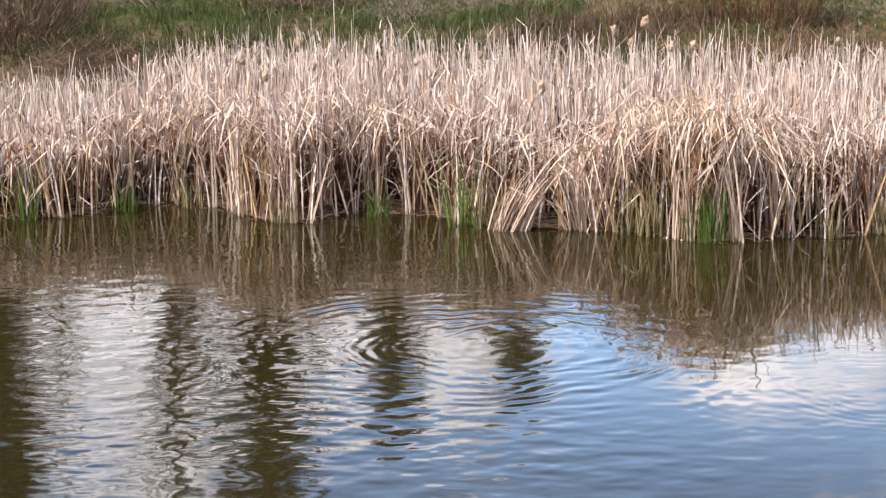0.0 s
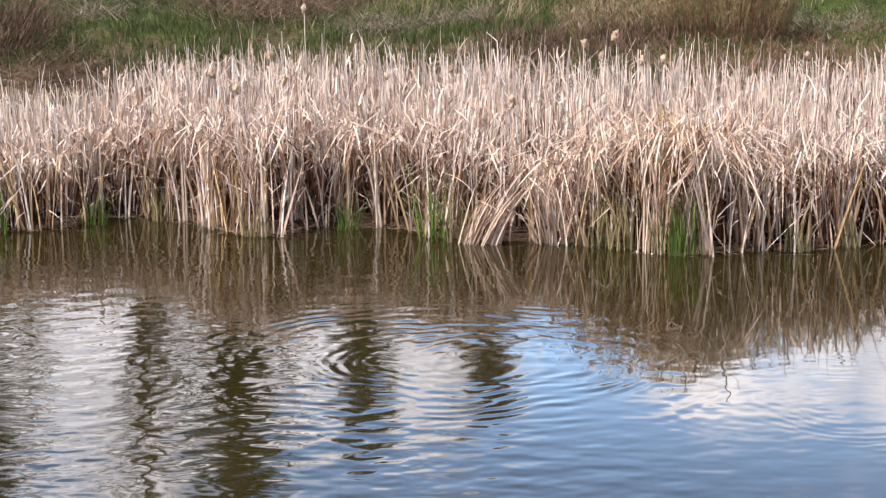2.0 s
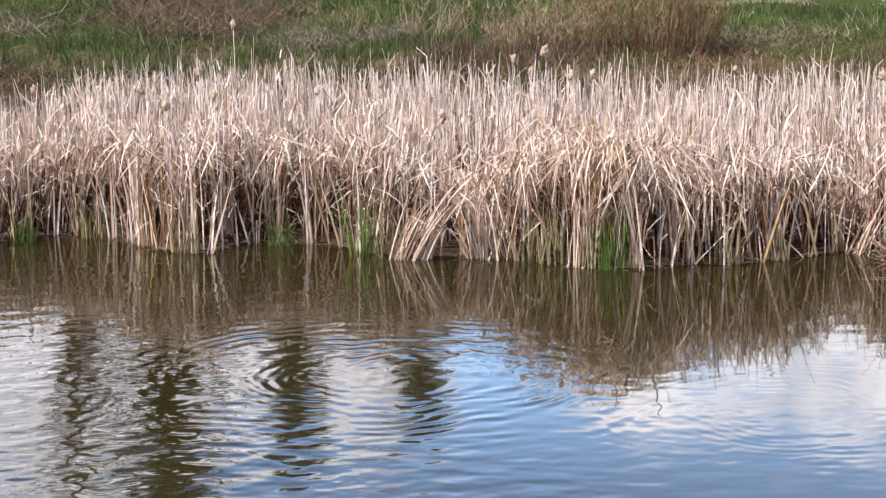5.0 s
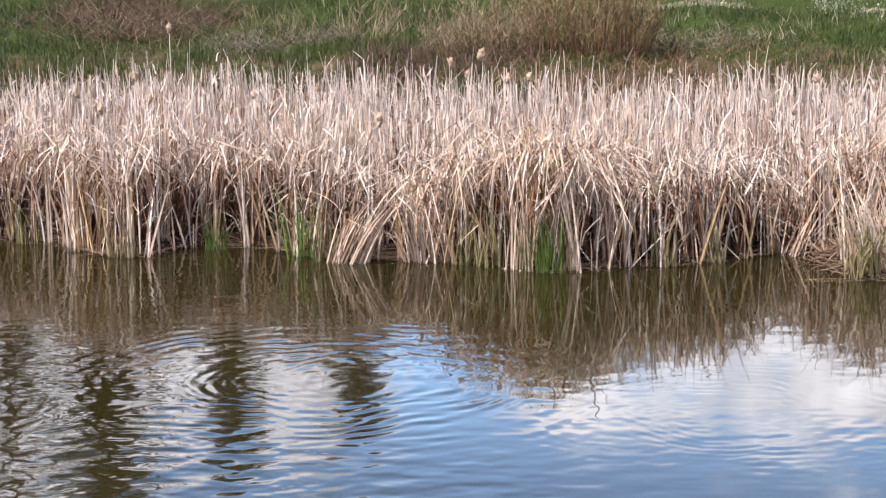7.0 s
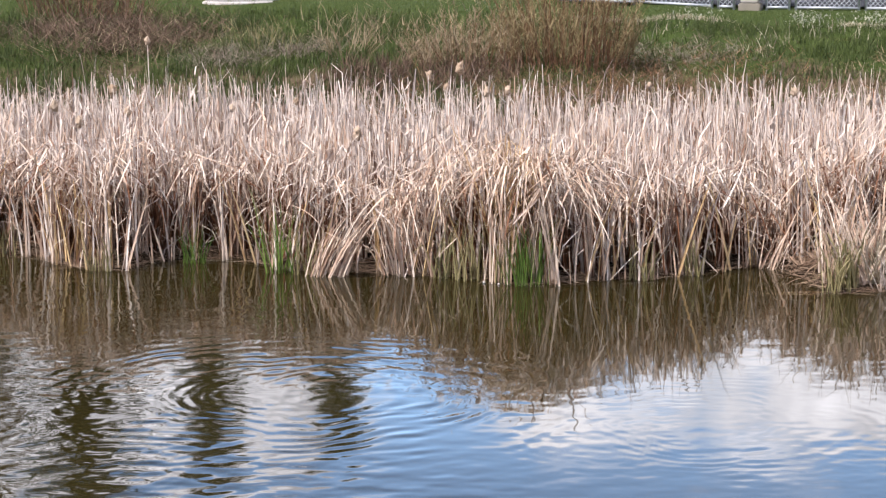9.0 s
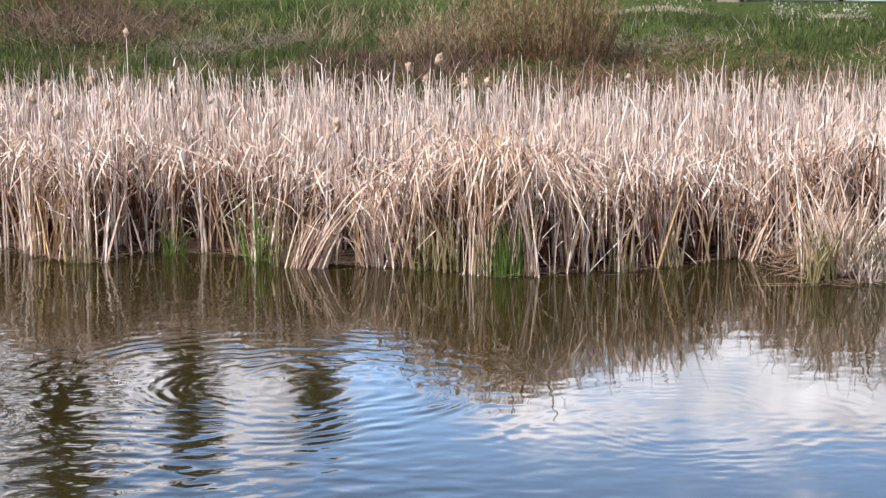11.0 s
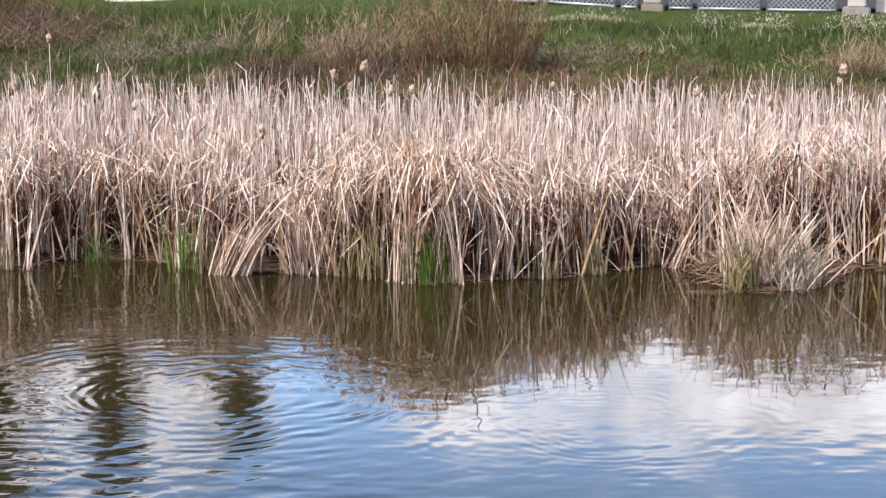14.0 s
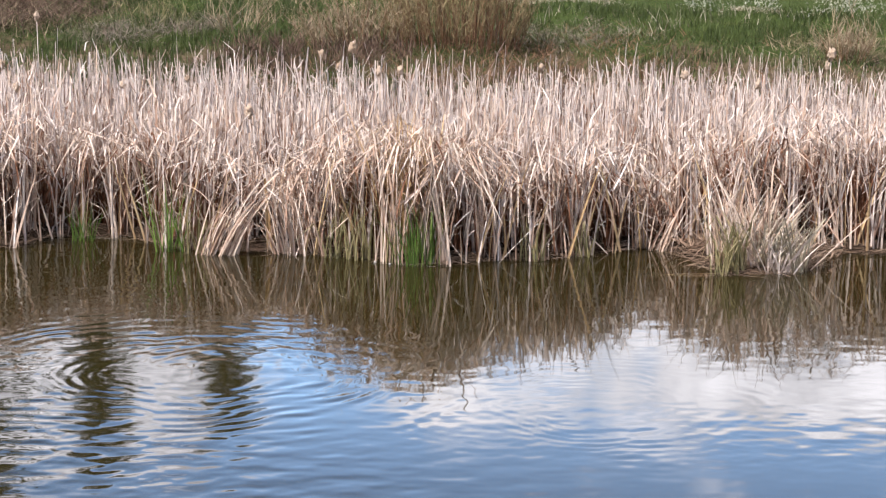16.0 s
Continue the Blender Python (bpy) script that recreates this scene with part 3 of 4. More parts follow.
# ---- cattails with burst seed heads ----
def cattail(x, y, z, size=1.0):
    foot = float(land(x, y)) - 0.03
    ob = tagged(new("cattail"), "tall cattail stalk with a burst pale seed head", "cattail", group="cattails in the reed bed")
    ob.location = (x, y, foot)
    bm = bmesh.new()
    lx, ly = rng.normal(0, 0.03, 2)
    tube(bm, [(-lx, -ly, 0), (-lx * 0.4, -ly * 0.4, (z - foot) * 0.5), (0, 0, z - foot + 0.06 * size)], [0.008, 0.006, 0.003], 6)
    bm_part("stalk", bm, REED_PALE, ob, smooth=True)
    bm = bmesh.new()
    bmesh.ops.create_icosphere(bm, subdivisions=3, radius=1.0)
    off = Vector(rng.uniform(-50, 50, 3))
    for v in bm.verts:
        k = 1 + 0.85 * noise.noise(v.co * 1.7 + off) + 0.8 * noise.noise(v.co * 5.0 + off)
        v.co = Vector((v.co.x * 0.034 * k, v.co.y * 0.034 * k, v.co.z * 0.055 * k)) * size + Vector((0, 0, z - foot))
    bm_part("seed_head", bm, FLUFF, ob, "burst fluffy seed head", smooth=True)


for x, y, z, s in ((0.22, 25.0, 1.67, 1.35), (-0.16, 25.0, 1.58, 1.15), (-3.84, 23.7, 1.52, 1.1), (-0.93, 22.0, 1.19, 1.2), (-3.97, 22.2, 1.30, 1.0), (0.53, 24.5, 1.43, 1.0), (4.08, 23.65, 1.49, 1.1), (5.84, 23.8, 1.74, 1.2),
                   (0.05, 24.6, 1.47, 0.9), (0.78, 24.4, 1.45, 0.9), (-4.35, 22.8, 1.42, 1.0), (-3.5, 22.6, 1.38, 0.9), (5.82, 23.9, 1.6, 0.8), (-5.6, 22.9, 1.4, 0.8), (-2.4, 23.2, 1.36, 0.8), (2.45, 24.2, 1.52, 0.8), (4.9, 23.4, 1.42, 0.8), (-4.0, 27.7, 1.84, 0.9), (-1.7, 23.6, 1.4, 0.7)):
    cattail(x, y, z, s)


# ---- litter at the waterline ----
def litter(x, y, length, turn, material, wide=0.022):
    v, q = ribbons([(0, 0, 0)], 0.0, length, 1.54, rng.uniform(-0.04, 0.04), 0.55, rng.uniform(-0.02, 0.02), wide, face=math.pi / 2, seg=6, fold=0.12)
    ob = tagged(new("fallen_reed", mesh_of("fallen_reed", v, q, material)), "dead reed leaf lying flat on the water", "reed leaf", group="fallen reeds on the water")
    ob.matrix_basis = pose(x, y, 0.006, rz=turn)


for k in range(46):
    x = rng.choice([rng.uniform(-5.4, -4.2), rng.uniform(-6.4, 5.4), rng.uniform(2.2, 3.5), rng.uniform(-2.9, -1.9)])
    litter(x, float(shore(x)) - rng.uniform(-0.12, 0.16), rng.uniform(0.2, 0.7), rng.uniform(-25, 25) + rng.choice([0, 180]), [REED_PALE, REED, REED_RED_SHADED][k % 3])
litter(-5.65, 20.42, 0.55, 2, REED_PALE, 0.03)
litter(3.3, 19.02, 0.65, -8, REED_GOLD, 0.04)
for k in range(16):
    litter(rng.uniform(3.3, 4.2), rng.uniform(18.88, 19.0), rng.uniform(0.15, 0.5), rng.uniform(-20, 20) + rng.choice([0, 180]), [REED_GOLD, REED, REED_RED_SHADED][k % 3], 0.03)
litter(3.25, 19.02, 0.55, -12, REED, 0.03)
litter(1.75, 19.5, 0.5, -6, REED_PALE, 0.03)
litter(0.35, 19.5, 0.6, -8, REED_PALE, 0.03)
litter(4.3, 19.0, 0.55, -25, REED_RED_SHADED, 0.02)
litter(2.9, 19.15, 0.16, 3, REED_GOLD, 0.02)

def shore_litter():
    """Broken leaves lying on the mud and floating at its edge."""
    r = np.random.RandomState(77)
    n = 5200
    x, d = r.uniform(-7, 6.5, n), r.normal(0.12, 0.16, n)
    y = shore(x) + d
    keep = d > -0.03 - 0.16 * np.clip(wob(x, 0 * x, 71, 0.7), 0, 2)
    x, y = x[keep], y[keep]
    m = len(x)
    z = np.maximum(land(x, y), 0.0) + r.uniform(0.004, 0.03, m)
    v, q = ribbons(np.stack([x, y, z], -1), r.normal(0, 0.5, m) + math.pi * r.randint(0, 2, m), r.uniform(0.06, 0.4, m), r.uniform(1.45, 1.58, m), 0, width=r.uniform(0.008, 0.022, m), face=math.pi / 2, rng=r, seg=3, fold=0.2)
    tagged(new("reed_litter", mesh_of("reed_litter", v, q, LITTER)), "brown broken reed litter on the muddy edge", "litter", kind="stuff")


shore_litter()

def scrap(x, y, size):
    bm = bmesh.new()
    bmesh.ops.create_icosphere(bm, subdivisions=2, radius=1.0)
    off = Vector(rng.uniform(-50, 50, 3))
    for v in bm.verts:
        v.co = v.co * (1 + 0.35 * noise.noise(v.co * 1.5 + off))
        v.co = Vector((v.co.x * size, v.co.y * size * 0.7, v.co.z * size * 0.5))
    ob = tagged(bm_part("floating_scrap", bm, WHITE, None, smooth=True), "small white scrap floating at the foot of the reeds", "debris", group="white scraps on the water")
    ob.matrix_basis = pose(x, y, 0.008, rz=rng.uniform(0, 360))


for x, y, size in ((0.4, 19.55, 0.022), (0.54, 19.45, 0.019)):
    scrap(x, y, size)


# ---- the bank: grasses and weeds ----
# spots where dead stems and litter smother the grass: x, y, half-widths
BARE = ((-5.1, 32.7, 1.3, 2.0), (-3.26, 30.6, 0.5, 0.7), (-2.2, 31.8, 0.6, 0.7), (1.6, 29.9, 1.6, 1.3), (3.3, 30.0, 1.1, 1.4), (7.3, 29.6, 0.9, 0.9), (-8.7, 28.8, 0.9, 1.2), (-7.2, 27.1, 0.9, 0.6), (-7.7, 31.7, 0.6, 0.8))


def fence_y(x):
    return 37.6 - 0.289 * (x - 2.2)


def smothered(x, y):
    k = np.zeros_like(x)
    for cx, cy, rx, ry in BARE:
        k = np.maximum(k, np.clip(1.6 - np.hypot((x - cx) / rx, (y - cy) / ry) + 0.3 * wob(x, y, 81, 0.6), 0, 1))
    return k


def meadow(name, label, material, n, d0, d1, tall, wide, bare=None, x0=-12, x1=13, lean=0.5, seed=0, strip=False, thin=True):
    r = np.random.RandomState(seed)
    x, d = r.uniform(x0, x1, n), r.uniform(d0, d1, n)
    y = shore(np.clip(x, -8, 8)) + d
    keep = np.ones(n, bool)
    if bare is not None:
        keep &= wob(x, y, seed + 50, 2.2) + 0.6 * wob(x, y, seed + 51, 0.7) > bare
    if thin:
        keep &= r.rand(n) > 0.8 * smothered(x, y)
    mown = (x > 1.5) & (fence_y(x) - 2.55 + 0.12 * wob(x, y, 83, 1.1) < y)          # the strip kept short along the fence
    keep &= mown if strip else ~mown
    x, y = x[keep], y[keep]
    m = len(x)
    tuft = np.clip(0.75 + 0.6 * wob(x, y, seed + 60, 0.6) + 0.3 * wob(x, y, seed + 61, 0.22), 0.3, 1.5)      # tussocks and dips
    v, q = ribbons(np.stack([x, y, land(x, y) - 0.01], -1), r.uniform(0, 6.28, m), r.uniform(*tall, m) * tuft, np.abs(r.normal(0, lean, m)), r.uniform(0, 0.9, m),
                   width=r.uniform(*wide, m), rng=r, seg=3, fold=0)
    tagged(new(name, mesh_of(name, v, q, material)), label, "grass", kind="stuff")


meadow("rough_grass", "unmown green grass on the bank", GRASS, 80000, 7.0, 16.2, (0.07, 0.2), (0.007, 0.018), -0.6, seed=1)
meadow("lawn_grass", "short mown green lawn", LAWN, 52000, 15.2, 24, (0.03, 0.07), (0.006, 0.012), None, x1=2.5, seed=2)
meadow("lawn_grass", "short mown green lawn along the fence", LAWN, 66000, 12.5, 18.6, (0.03, 0.06), (0.006, 0.012), None, x0=1.5, x1=13, seed=8, strip=True)
meadow("dry_grass", "dry straw-coloured grass at the foot of the bank", DRY, 17000, 4.8, 9.2, (0.06, 0.22), (0.007, 0.015), -0.2, x0=-2, seed=3, lean=0.8, thin=False)
meadow("dry_grass", "dry matted grass close behind the reeds", DRY, 5000, 4.6, 7.4, (0.06, 0.2), (0.007, 0.015), 0.0, x1=-2, seed=13, lean=0.8, thin=False)
meadow("dry_grass", "dry matted grass scattered on the bank", DRY, 9000, 8, 15.0, (0.06, 0.18), (0.006, 0.012), 0.5, x0=-3, seed=4, lean=0.8, thin=False)
meadow("pale_weeds", "pale dead weed stalks on the grassy bank", PALE, 1500, 11.0, 15, (0.12, 0.34), (0.008, 0.016), 0.3, x0=2.5, x1=12, seed=5, lean=0.5)
meadow("tall_grass", "tall dark green grass tufts among the brambles", DARK_GRASS, 60000, 7.0, 14.8, (0.10, 0.32), (0.008, 0.018), -0.1, x0=-12, x1=0.8, seed=7, lean=0.5)
meadow("tall_grass", "dark green grass tussocks on the bank", DARK_GRASS, 34000, 8.5, 14.5, (0.08, 0.24), (0.008, 0.018), -0.1, x0=0.8, seed=9, lean=0.5)


def lip():
    """The yellowed edge where the mown strip meets the rough bank."""
    r = np.random.RandomState(16)
    n = 9000
    x = r.uniform(2.3, 12, n)
    y = fence_y(x) - 2.55 + r.normal(0, 0.10, n)
    keep = wob(x, 0 * x, 84, 1.9) > np.interp(x, [2.3, 4.6, 5.2, 9], [-0.9, -0.3, 0.1, 0.4])
    x, y = x[keep], y[keep]
    m = len(x)
    v, q = ribbons(np.stack([x, y, land(x, y)], -1), r.uniform(0, 6.28, m), r.uniform(0.05, 0.13, m), r.uniform(0.4, 1.3, m), 0.4, width=r.uniform(0.008, 0.016, m), rng=r, seg=3, fold=0)
    tagged(new("dry_grass", mesh_of("dry_grass", v, q, PALE)), "dry yellowed lip of grass above the bank", "grass", kind="stuff")


lip()


def stem_mat(label, material, cx, cy, rx, ry, n, length=(0.15, 0.6), rise=0.16, seed=0, wide=(0.006, 0.014)):
    """Dead stems lying crossed over one another."""
    r = np.random.RandomState(seed)
    x, y = cx + rx * r.normal(0, 0.62, n), cy + ry * r.normal(0, 0.62, n)
    keep = wob(x, y, seed + 5, 0.9) + 0.7 * wob(x, y, seed + 6, 0.35) > -0.45         # ragged, with grass showing through
    x, y = x[keep], y[keep]
    n = len(x)
    z = land(x, y) + rise * r.rand(n) * np.clip(0.6 + 0.8 * wob(x, y, seed + 7, 0.5), 0.1, 1.5)
    v, q = ribbons(np.stack([x, y, z], -1), r.uniform(0, 6.28, n), r.uniform(*length, n), r.uniform(1.0, 1.62, n), r.normal(0, 0.35, n), width=r.uniform(*wide, n), rng=r, seg=4, fold=0.3)
    tagged(new("stem_litter", mesh_of("stem_litter", v, q, material)), label, "litter", kind="stuff")


stem_mat("tangle of brown dead stems flattened on the bank", THICKET, -5.1, 32.6, 1.3, 2.0, 3400, (0.2, 0.8), 0.3, 21)
stem_mat("tangle of tan dead stems flattened on the bank", TWIG_TAN, -5.0, 31.9, 1.3, 1.4, 600, (0.2, 0.7), 0.25, 22)
stem_mat("grey dead litter in a hollow of the bank", GREY_LITTER, -3.26, 30.6, 0.55, 0.8, 1500, (0.08, 0.35), 0.14, 23)
stem_mat("grey dead litter in a hollow of the bank", GREY_LITTER, -2.2, 31.7, 0.65, 0.8, 1500, (0.08, 0.35), 0.1, 24)
stem_mat("grey dead twigs lying in the grass", GREY_LITTER, -7.7, 31.6, 0.6, 0.9, 700, (0.15, 0.6), 0.25, 25)
stem_mat("grey-brown dead litter beside the bush", GREY_LITTER, 3.3, 30.3, 1.2, 1.3, 2600, (0.06, 0.3), 0.14, 26)
stem_mat("brown dead litter at the foot of the bush", TWIG, 2.6, 29.0, 2.2, 1.1, 2600, (0.08, 0.4), 0.2, 27)
stem_mat("dry brown weed litter on the bank", TWIG_TAN, 7.4, 29.4, 1.0, 0.9, 1300, (0.08, 0.4), 0.16, 28)
stem_mat("dark dead stems behind the reeds", THICKET, -7.2, 27.3, 1.1, 0.8, 1500, (0.15, 0.7), 0.3, 29)
stem_mat("red-brown reed litter on the muddy spit", LITTER, 3.65, 19.85, 0.4, 0.6, 800, (0.1, 0.45), 0.05, 33, (0.01, 0.02))
stem_mat("red-brown reed litter beside the spit", LITTER, 4.5, 19.85, 0.4, 0.45, 500, (0.1, 0.45), 0.05, 34, (0.01, 0.02))
stem_mat("brown dead stems behind the reeds", TWIG, 2.0, 27.2, 4.2, 0.9, 4200, (0.1, 0.5), 0.25, 31)
stem_mat("dark dead stems behind the reeds", THICKET, -1.0, 28.2, 1.6, 0.8, 1500, (0.1, 0.5), 0.2, 30)


def seed_heads():
    r = np.random.RandomState(12)
    n = 5200
    x = r.uniform(3.2, 12, n)
    y = fence_y(x) - 2.55 - np.abs(r.normal(0.3, 0.55, n))
    keep = wob(x, y, 61, 1.3) + 0.5 * wob(x, y, 62, 0.4) > np.interp(x, [3.2, 5.5, 6.4, 8], [0.75, 0.7, 0.15, 0.1])
    x, y = x[keep], y[keep]
    m = len(x)
    v, q = ribbons(np.stack([x, y, land(x, y) + r.uniform(0.08, 0.3, m)], -1), r.uniform(0, 6.28, m), r.uniform(0.02, 0.06, m), r.uniform(0.2, 1.5, m), 0.3, width=r.uniform(0.012, 0.03, m), rng=r, seg=2, fold=0.5)
    tagged(new("weed_heads", mesh_of("weed_heads", v, q, WEED_HEAD)), "pale seed heads of weeds on the bank", "weeds", kind="stuff")


seed_heads()


def shrub(name, label, x, y, rx, ry, tall, stems, twigs, m_stem, m_twig, lean=0.22, seed=0, arch=0.25, twig_len=(0.08, 0.3), flat=0.35):
    r = np.random.RandomState(seed)
    ob = tagged(new(name), label, "shrub")
    z = float(land(x, y))
    ob.location = (x, y, z - 0.03)
    a, rad = r.uniform(0, 6.28, stems), np.sqrt(r.rand(stems))
    b = np.stack([rx * rad * np.cos(a), ry * rad * np.sin(a), 0 * a], -1)
    b[:, 2] = land(x + b[:, 0], y + b[:, 1]) - z
    h = tall * r.uniform(0.5, 1.05, stems) * (1 - flat * rad ** 2)
    ln = np.abs(r.normal(lean * (0.3 + rad), 0.12))
    hd = a + r.normal(0, 0.7, stems)
    v, q = ribbons(b, hd, h, ln, r.normal(arch, 0.2, stems), width=r.uniform(0.008, 0.018, stems), rng=r, seg=6, fold=0.6)
    tagged(part("stem_mass", mesh_of("stem_mass", v, q, m_stem), ob), kind="stuff")
    pts = v.reshape(stems, 7, 3, 3)[:, :, 1]
    i, s = r.randint(0, stems, twigs), r.uniform(1.6, 5.99, twigs)
    k = s.astype(int)
    p = pts[i, k] + (pts[i, k + 1] - pts[i, k]) * (s - k)[:, None]
    v2, q2 = ribbons(p, r.uniform(0, 6.28, twigs), r.uniform(*twig_len, twigs), r.uniform(0.2, 1.4, twigs), r.normal(0, 0.4, twigs), width=r.uniform(0.005, 0.014, twigs), rng=r, seg=2, fold=0)
    tagged(part("twig_mass", mesh_of("twig_mass", v2, q2, m_twig), ob), kind="stuff")
    return ob


shrub("willow_bush", "leafless red-brown bush on the bank", 1.75, 29.6, 0.95, 0.7, 2.5, 260, 8500, TWIG, BUSH_TWIG, seed=1, lean=0.2, flat=0.7, twig_len=(0.04, 0.18))
shrub("dead_weed_bush", "low brown dead weeds beside the bush", 0.35, 29.5, 0.75, 0.5, 1.15, 150, 3600, TWIG, TWIG_TAN, seed=2, lean=0.4, twig_len=(0.04, 0.2))
shrub("dead_weed_bush", "pale dry arching weed clump", -1.4, 31.0, 0.3, 0.3, 1.05, 40, 260, TWIG_TAN, TWIG_TAN, seed=4, lean=0.5, arch=0.6, twig_len=(0.1, 0.4))
shrub("bramble_thicket", "tangled dark brown dead stems on the bank", -5.4, 33.0, 1.5, 1.8, 0.6, 260, 2200, THICKET, THICKET, seed=5, lean=0.95, arch=1.0, flat=0.1)
shrub("bramble_thicket", "red-brown upright dead stems on the bank", -6.2, 35.6, 1.1, 0.6, 0.9, 220, 1500, TWIG, THICKET, seed=6, lean=0.25, arch=0.3, flat=0.1)
shrub("bramble_thicket", "tangled dark brown dead stems on the bank", -8.9, 28.7, 0.9, 0.9, 1.9, 380, 4000, THICKET, THICKET, seed=7, lean=0.6, arch=0.8)
shrub("bramble_thicket", "dark brown dead stems below the bush", -0.3, 28.7, 1.3, 0.6, 0.5, 150, 2000, THICKET, THICKET, seed=12, lean=0.7, arch=0.8, flat=0.1)
shrub("dead_weed_bush", "yellowed upright grasses on the bank", -2.85, 32.0, 0.6, 0.7, 0.45, 60, 120, OLIVE, OLIVE, seed=14, lean=0.25, flat=0.1)
shrub("dead_weed_bush", "small dry seed-topped weed clump", 7.25, 28.8, 0.3, 0.25, 0.85, 40, 700, TWIG, TWIG_TAN, seed=9, lean=0.3)


# ---- conifers beyond the lawn, mirrored in the water ----
def conifer(x, y, height, spread_at, seed, start=0.08):
    r = np.random.RandomState(seed)
    ob = tagged(new("conifer"), "narrow dark green conifer beyond the lawn", "tree", group="conifers beyond the lawn")
    ob.location = (x, y, float(land(x, y)) - 0.05)
    bm = bmesh.new()
    tube(bm, [(0, 0, 0), (0.03, 0, height * 0.35), (-0.02, 0.02, height * 0.7), (0, 0, height)], [height * 0.018, height * 0.013, height * 0.007, 0.01], 10)
    bm_part("trunk", bm, BARK, ob, smooth=True)
    limbs = 150
    t = start + (1 - start) * (np.arange(limbs) + r.rand(limbs)) / limbs
    reach = spread_at * (1 - t) ** 0.4 * r.uniform(0.55, 1.15, limbs) + 0.12
    a = r.uniform(0, 6.28, limbs)
    b = np.stack([0 * t, 0 * t, t * height * 0.99], -1)
    v, q = ribbons(b, a, reach, 1.35 + 0 * t, r.uniform(0.1, 0.4, limbs), width=0.03, rng=r, seg=4, fold=0.6)
    tagged(part("limb_mass", mesh_of("limb_mass", v, q, BARK), ob), kind="stuff")
    pts = v.reshape(limbs, 5, 3, 3)[:, :, 1]
    n = int(1600 * height * spread_at)
    w = reach / reach.sum()
    i, s = r.choice(limbs, n, p=w), r.uniform(0.15, 3.999, n)
    k = s.astype(int)
    p = pts[i, k] + (pts[i, k + 1] - pts[i, k]) * (s - k)[:, None] + r.normal(0, 0.06, (n, 3))
    v2, q2 = ribbons(p, a[i] + r.normal(0, 1.0, n), r.uniform(0.12, 0.36, n), r.uniform(1.0, 2.3, n), 0.2, width=r.uniform(0.05, 0.11, n), rng=r, seg=2, fold=0, taper=1.5)
    part("crown", mesh_of("crown", v2, q2, NEEDLE), ob)


def bare_tree(x, y, height, seed, branches=420, twigs=2600):
    """A leafless tree: trunk, limbs that fork, and a haze of fine twigs."""
    r = np.random.RandomState(seed)
    ob = tagged(new("bare_tree"), "leafless grey-brown tree beyond the lawn", "tree")
    ob.location = (x, y, float(land(x, y)) - 0.05)
    bm = bmesh.new()
    tube(bm, [(0, 0, 0), (0.06, 0.02, height * 0.25), (0.02, 0.05, height * 0.55), (0.1, 0, height * 0.85)], [height * 0.016, height * 0.013, height * 0.008, 0.02], 10)
    bm_part("trunk", bm, BARK, ob, smooth=True)
    n = 46
    t = r.uniform(0.22, 0.85, n)
    v, q = ribbons(np.stack([0.05 + 0 * t, 0.03 + 0 * t, t * height], -1), r.uniform(0, 6.28, n), height * r.uniform(0.16, 0.36, n) * (1.15 - t * 0.7), r.uniform(0.3, 0.75, n), r.normal(-0.1, 0.25, n), width=height * 0.0054, rng=r, seg=6, fold=0.8)
    tagged(part("limb_mass", mesh_of("limb_mass", v, q, BARK), ob), kind="stuff")
    pts = v.reshape(n, 7, 3, 3)[:, :, 1]
    for name, m, length, wide in (("branch_mass", branches, (0.4, 1.3), 0.03), ("twig_mass", twigs, (0.15, 0.6), 0.014)):
        i, sg = r.randint(0, len(pts), m), r.uniform(1.0, pts.shape[1] - 1.01, m)
        k = sg.astype(int)
        p = pts[i, k] + (pts[i, k + 1] - pts[i, k]) * (sg - k)[:, None]
        v, q = ribbons(p, r.uniform(0, 6.28, m), r.uniform(*length, m), r.uniform(0.1, 1.1, m), r.normal(0, 0.4, m), width=wide, rng=r, seg=3, fold=0)
        tagged(part(name, mesh_of(name, v, q, BARK), ob), kind="stuff")
        pts = np.concatenate([v.reshape(m, 4, 2, 3).mean(2)])


bare_tree(-10.6, 46.0, 13.0, 1)
bare_tree(-14.3, 44.0, 12.0, 2)
for az, far, h, k in ((12.6, 42, 5.3, 3), (16.2, 41, 5.4, 5), (18.6, 42, 6.2, 6)):
    bare_tree(-far * math.sin(radians(az)), far * math.cos(radians(az)), h, k, 80, 600)

for az, far, h, w, s in ((10.4, 46, 15.5, 1.7, 1), (6.6, 46, 7.6, 1.15, 2), (3.05, 46, 6.7, 0.85, 3), (17.6, 44, 9.5, 1.2, 4), (22.5, 44, 13, 1.8, 5)):
    conifer(-far * math.sin(radians(az)), far * math.cos(radians(az)), h, w, s)


# ---- the fence and what stands by it ----
F0, F1 = Vector((2.2, 37.6)), Vector((12.2, 34.71))
ALONG = (F1 - F0).normalized()


def on_fence(s, off=0.0):
    off = off + 0.3 * max(0.0, 2.8 - s)                # the far end bends away
    p = F0 + ALONG * s + Vector((-ALONG.y, ALONG.x)) * off
    return p.x, p.y, float(land(p.x, p.y))


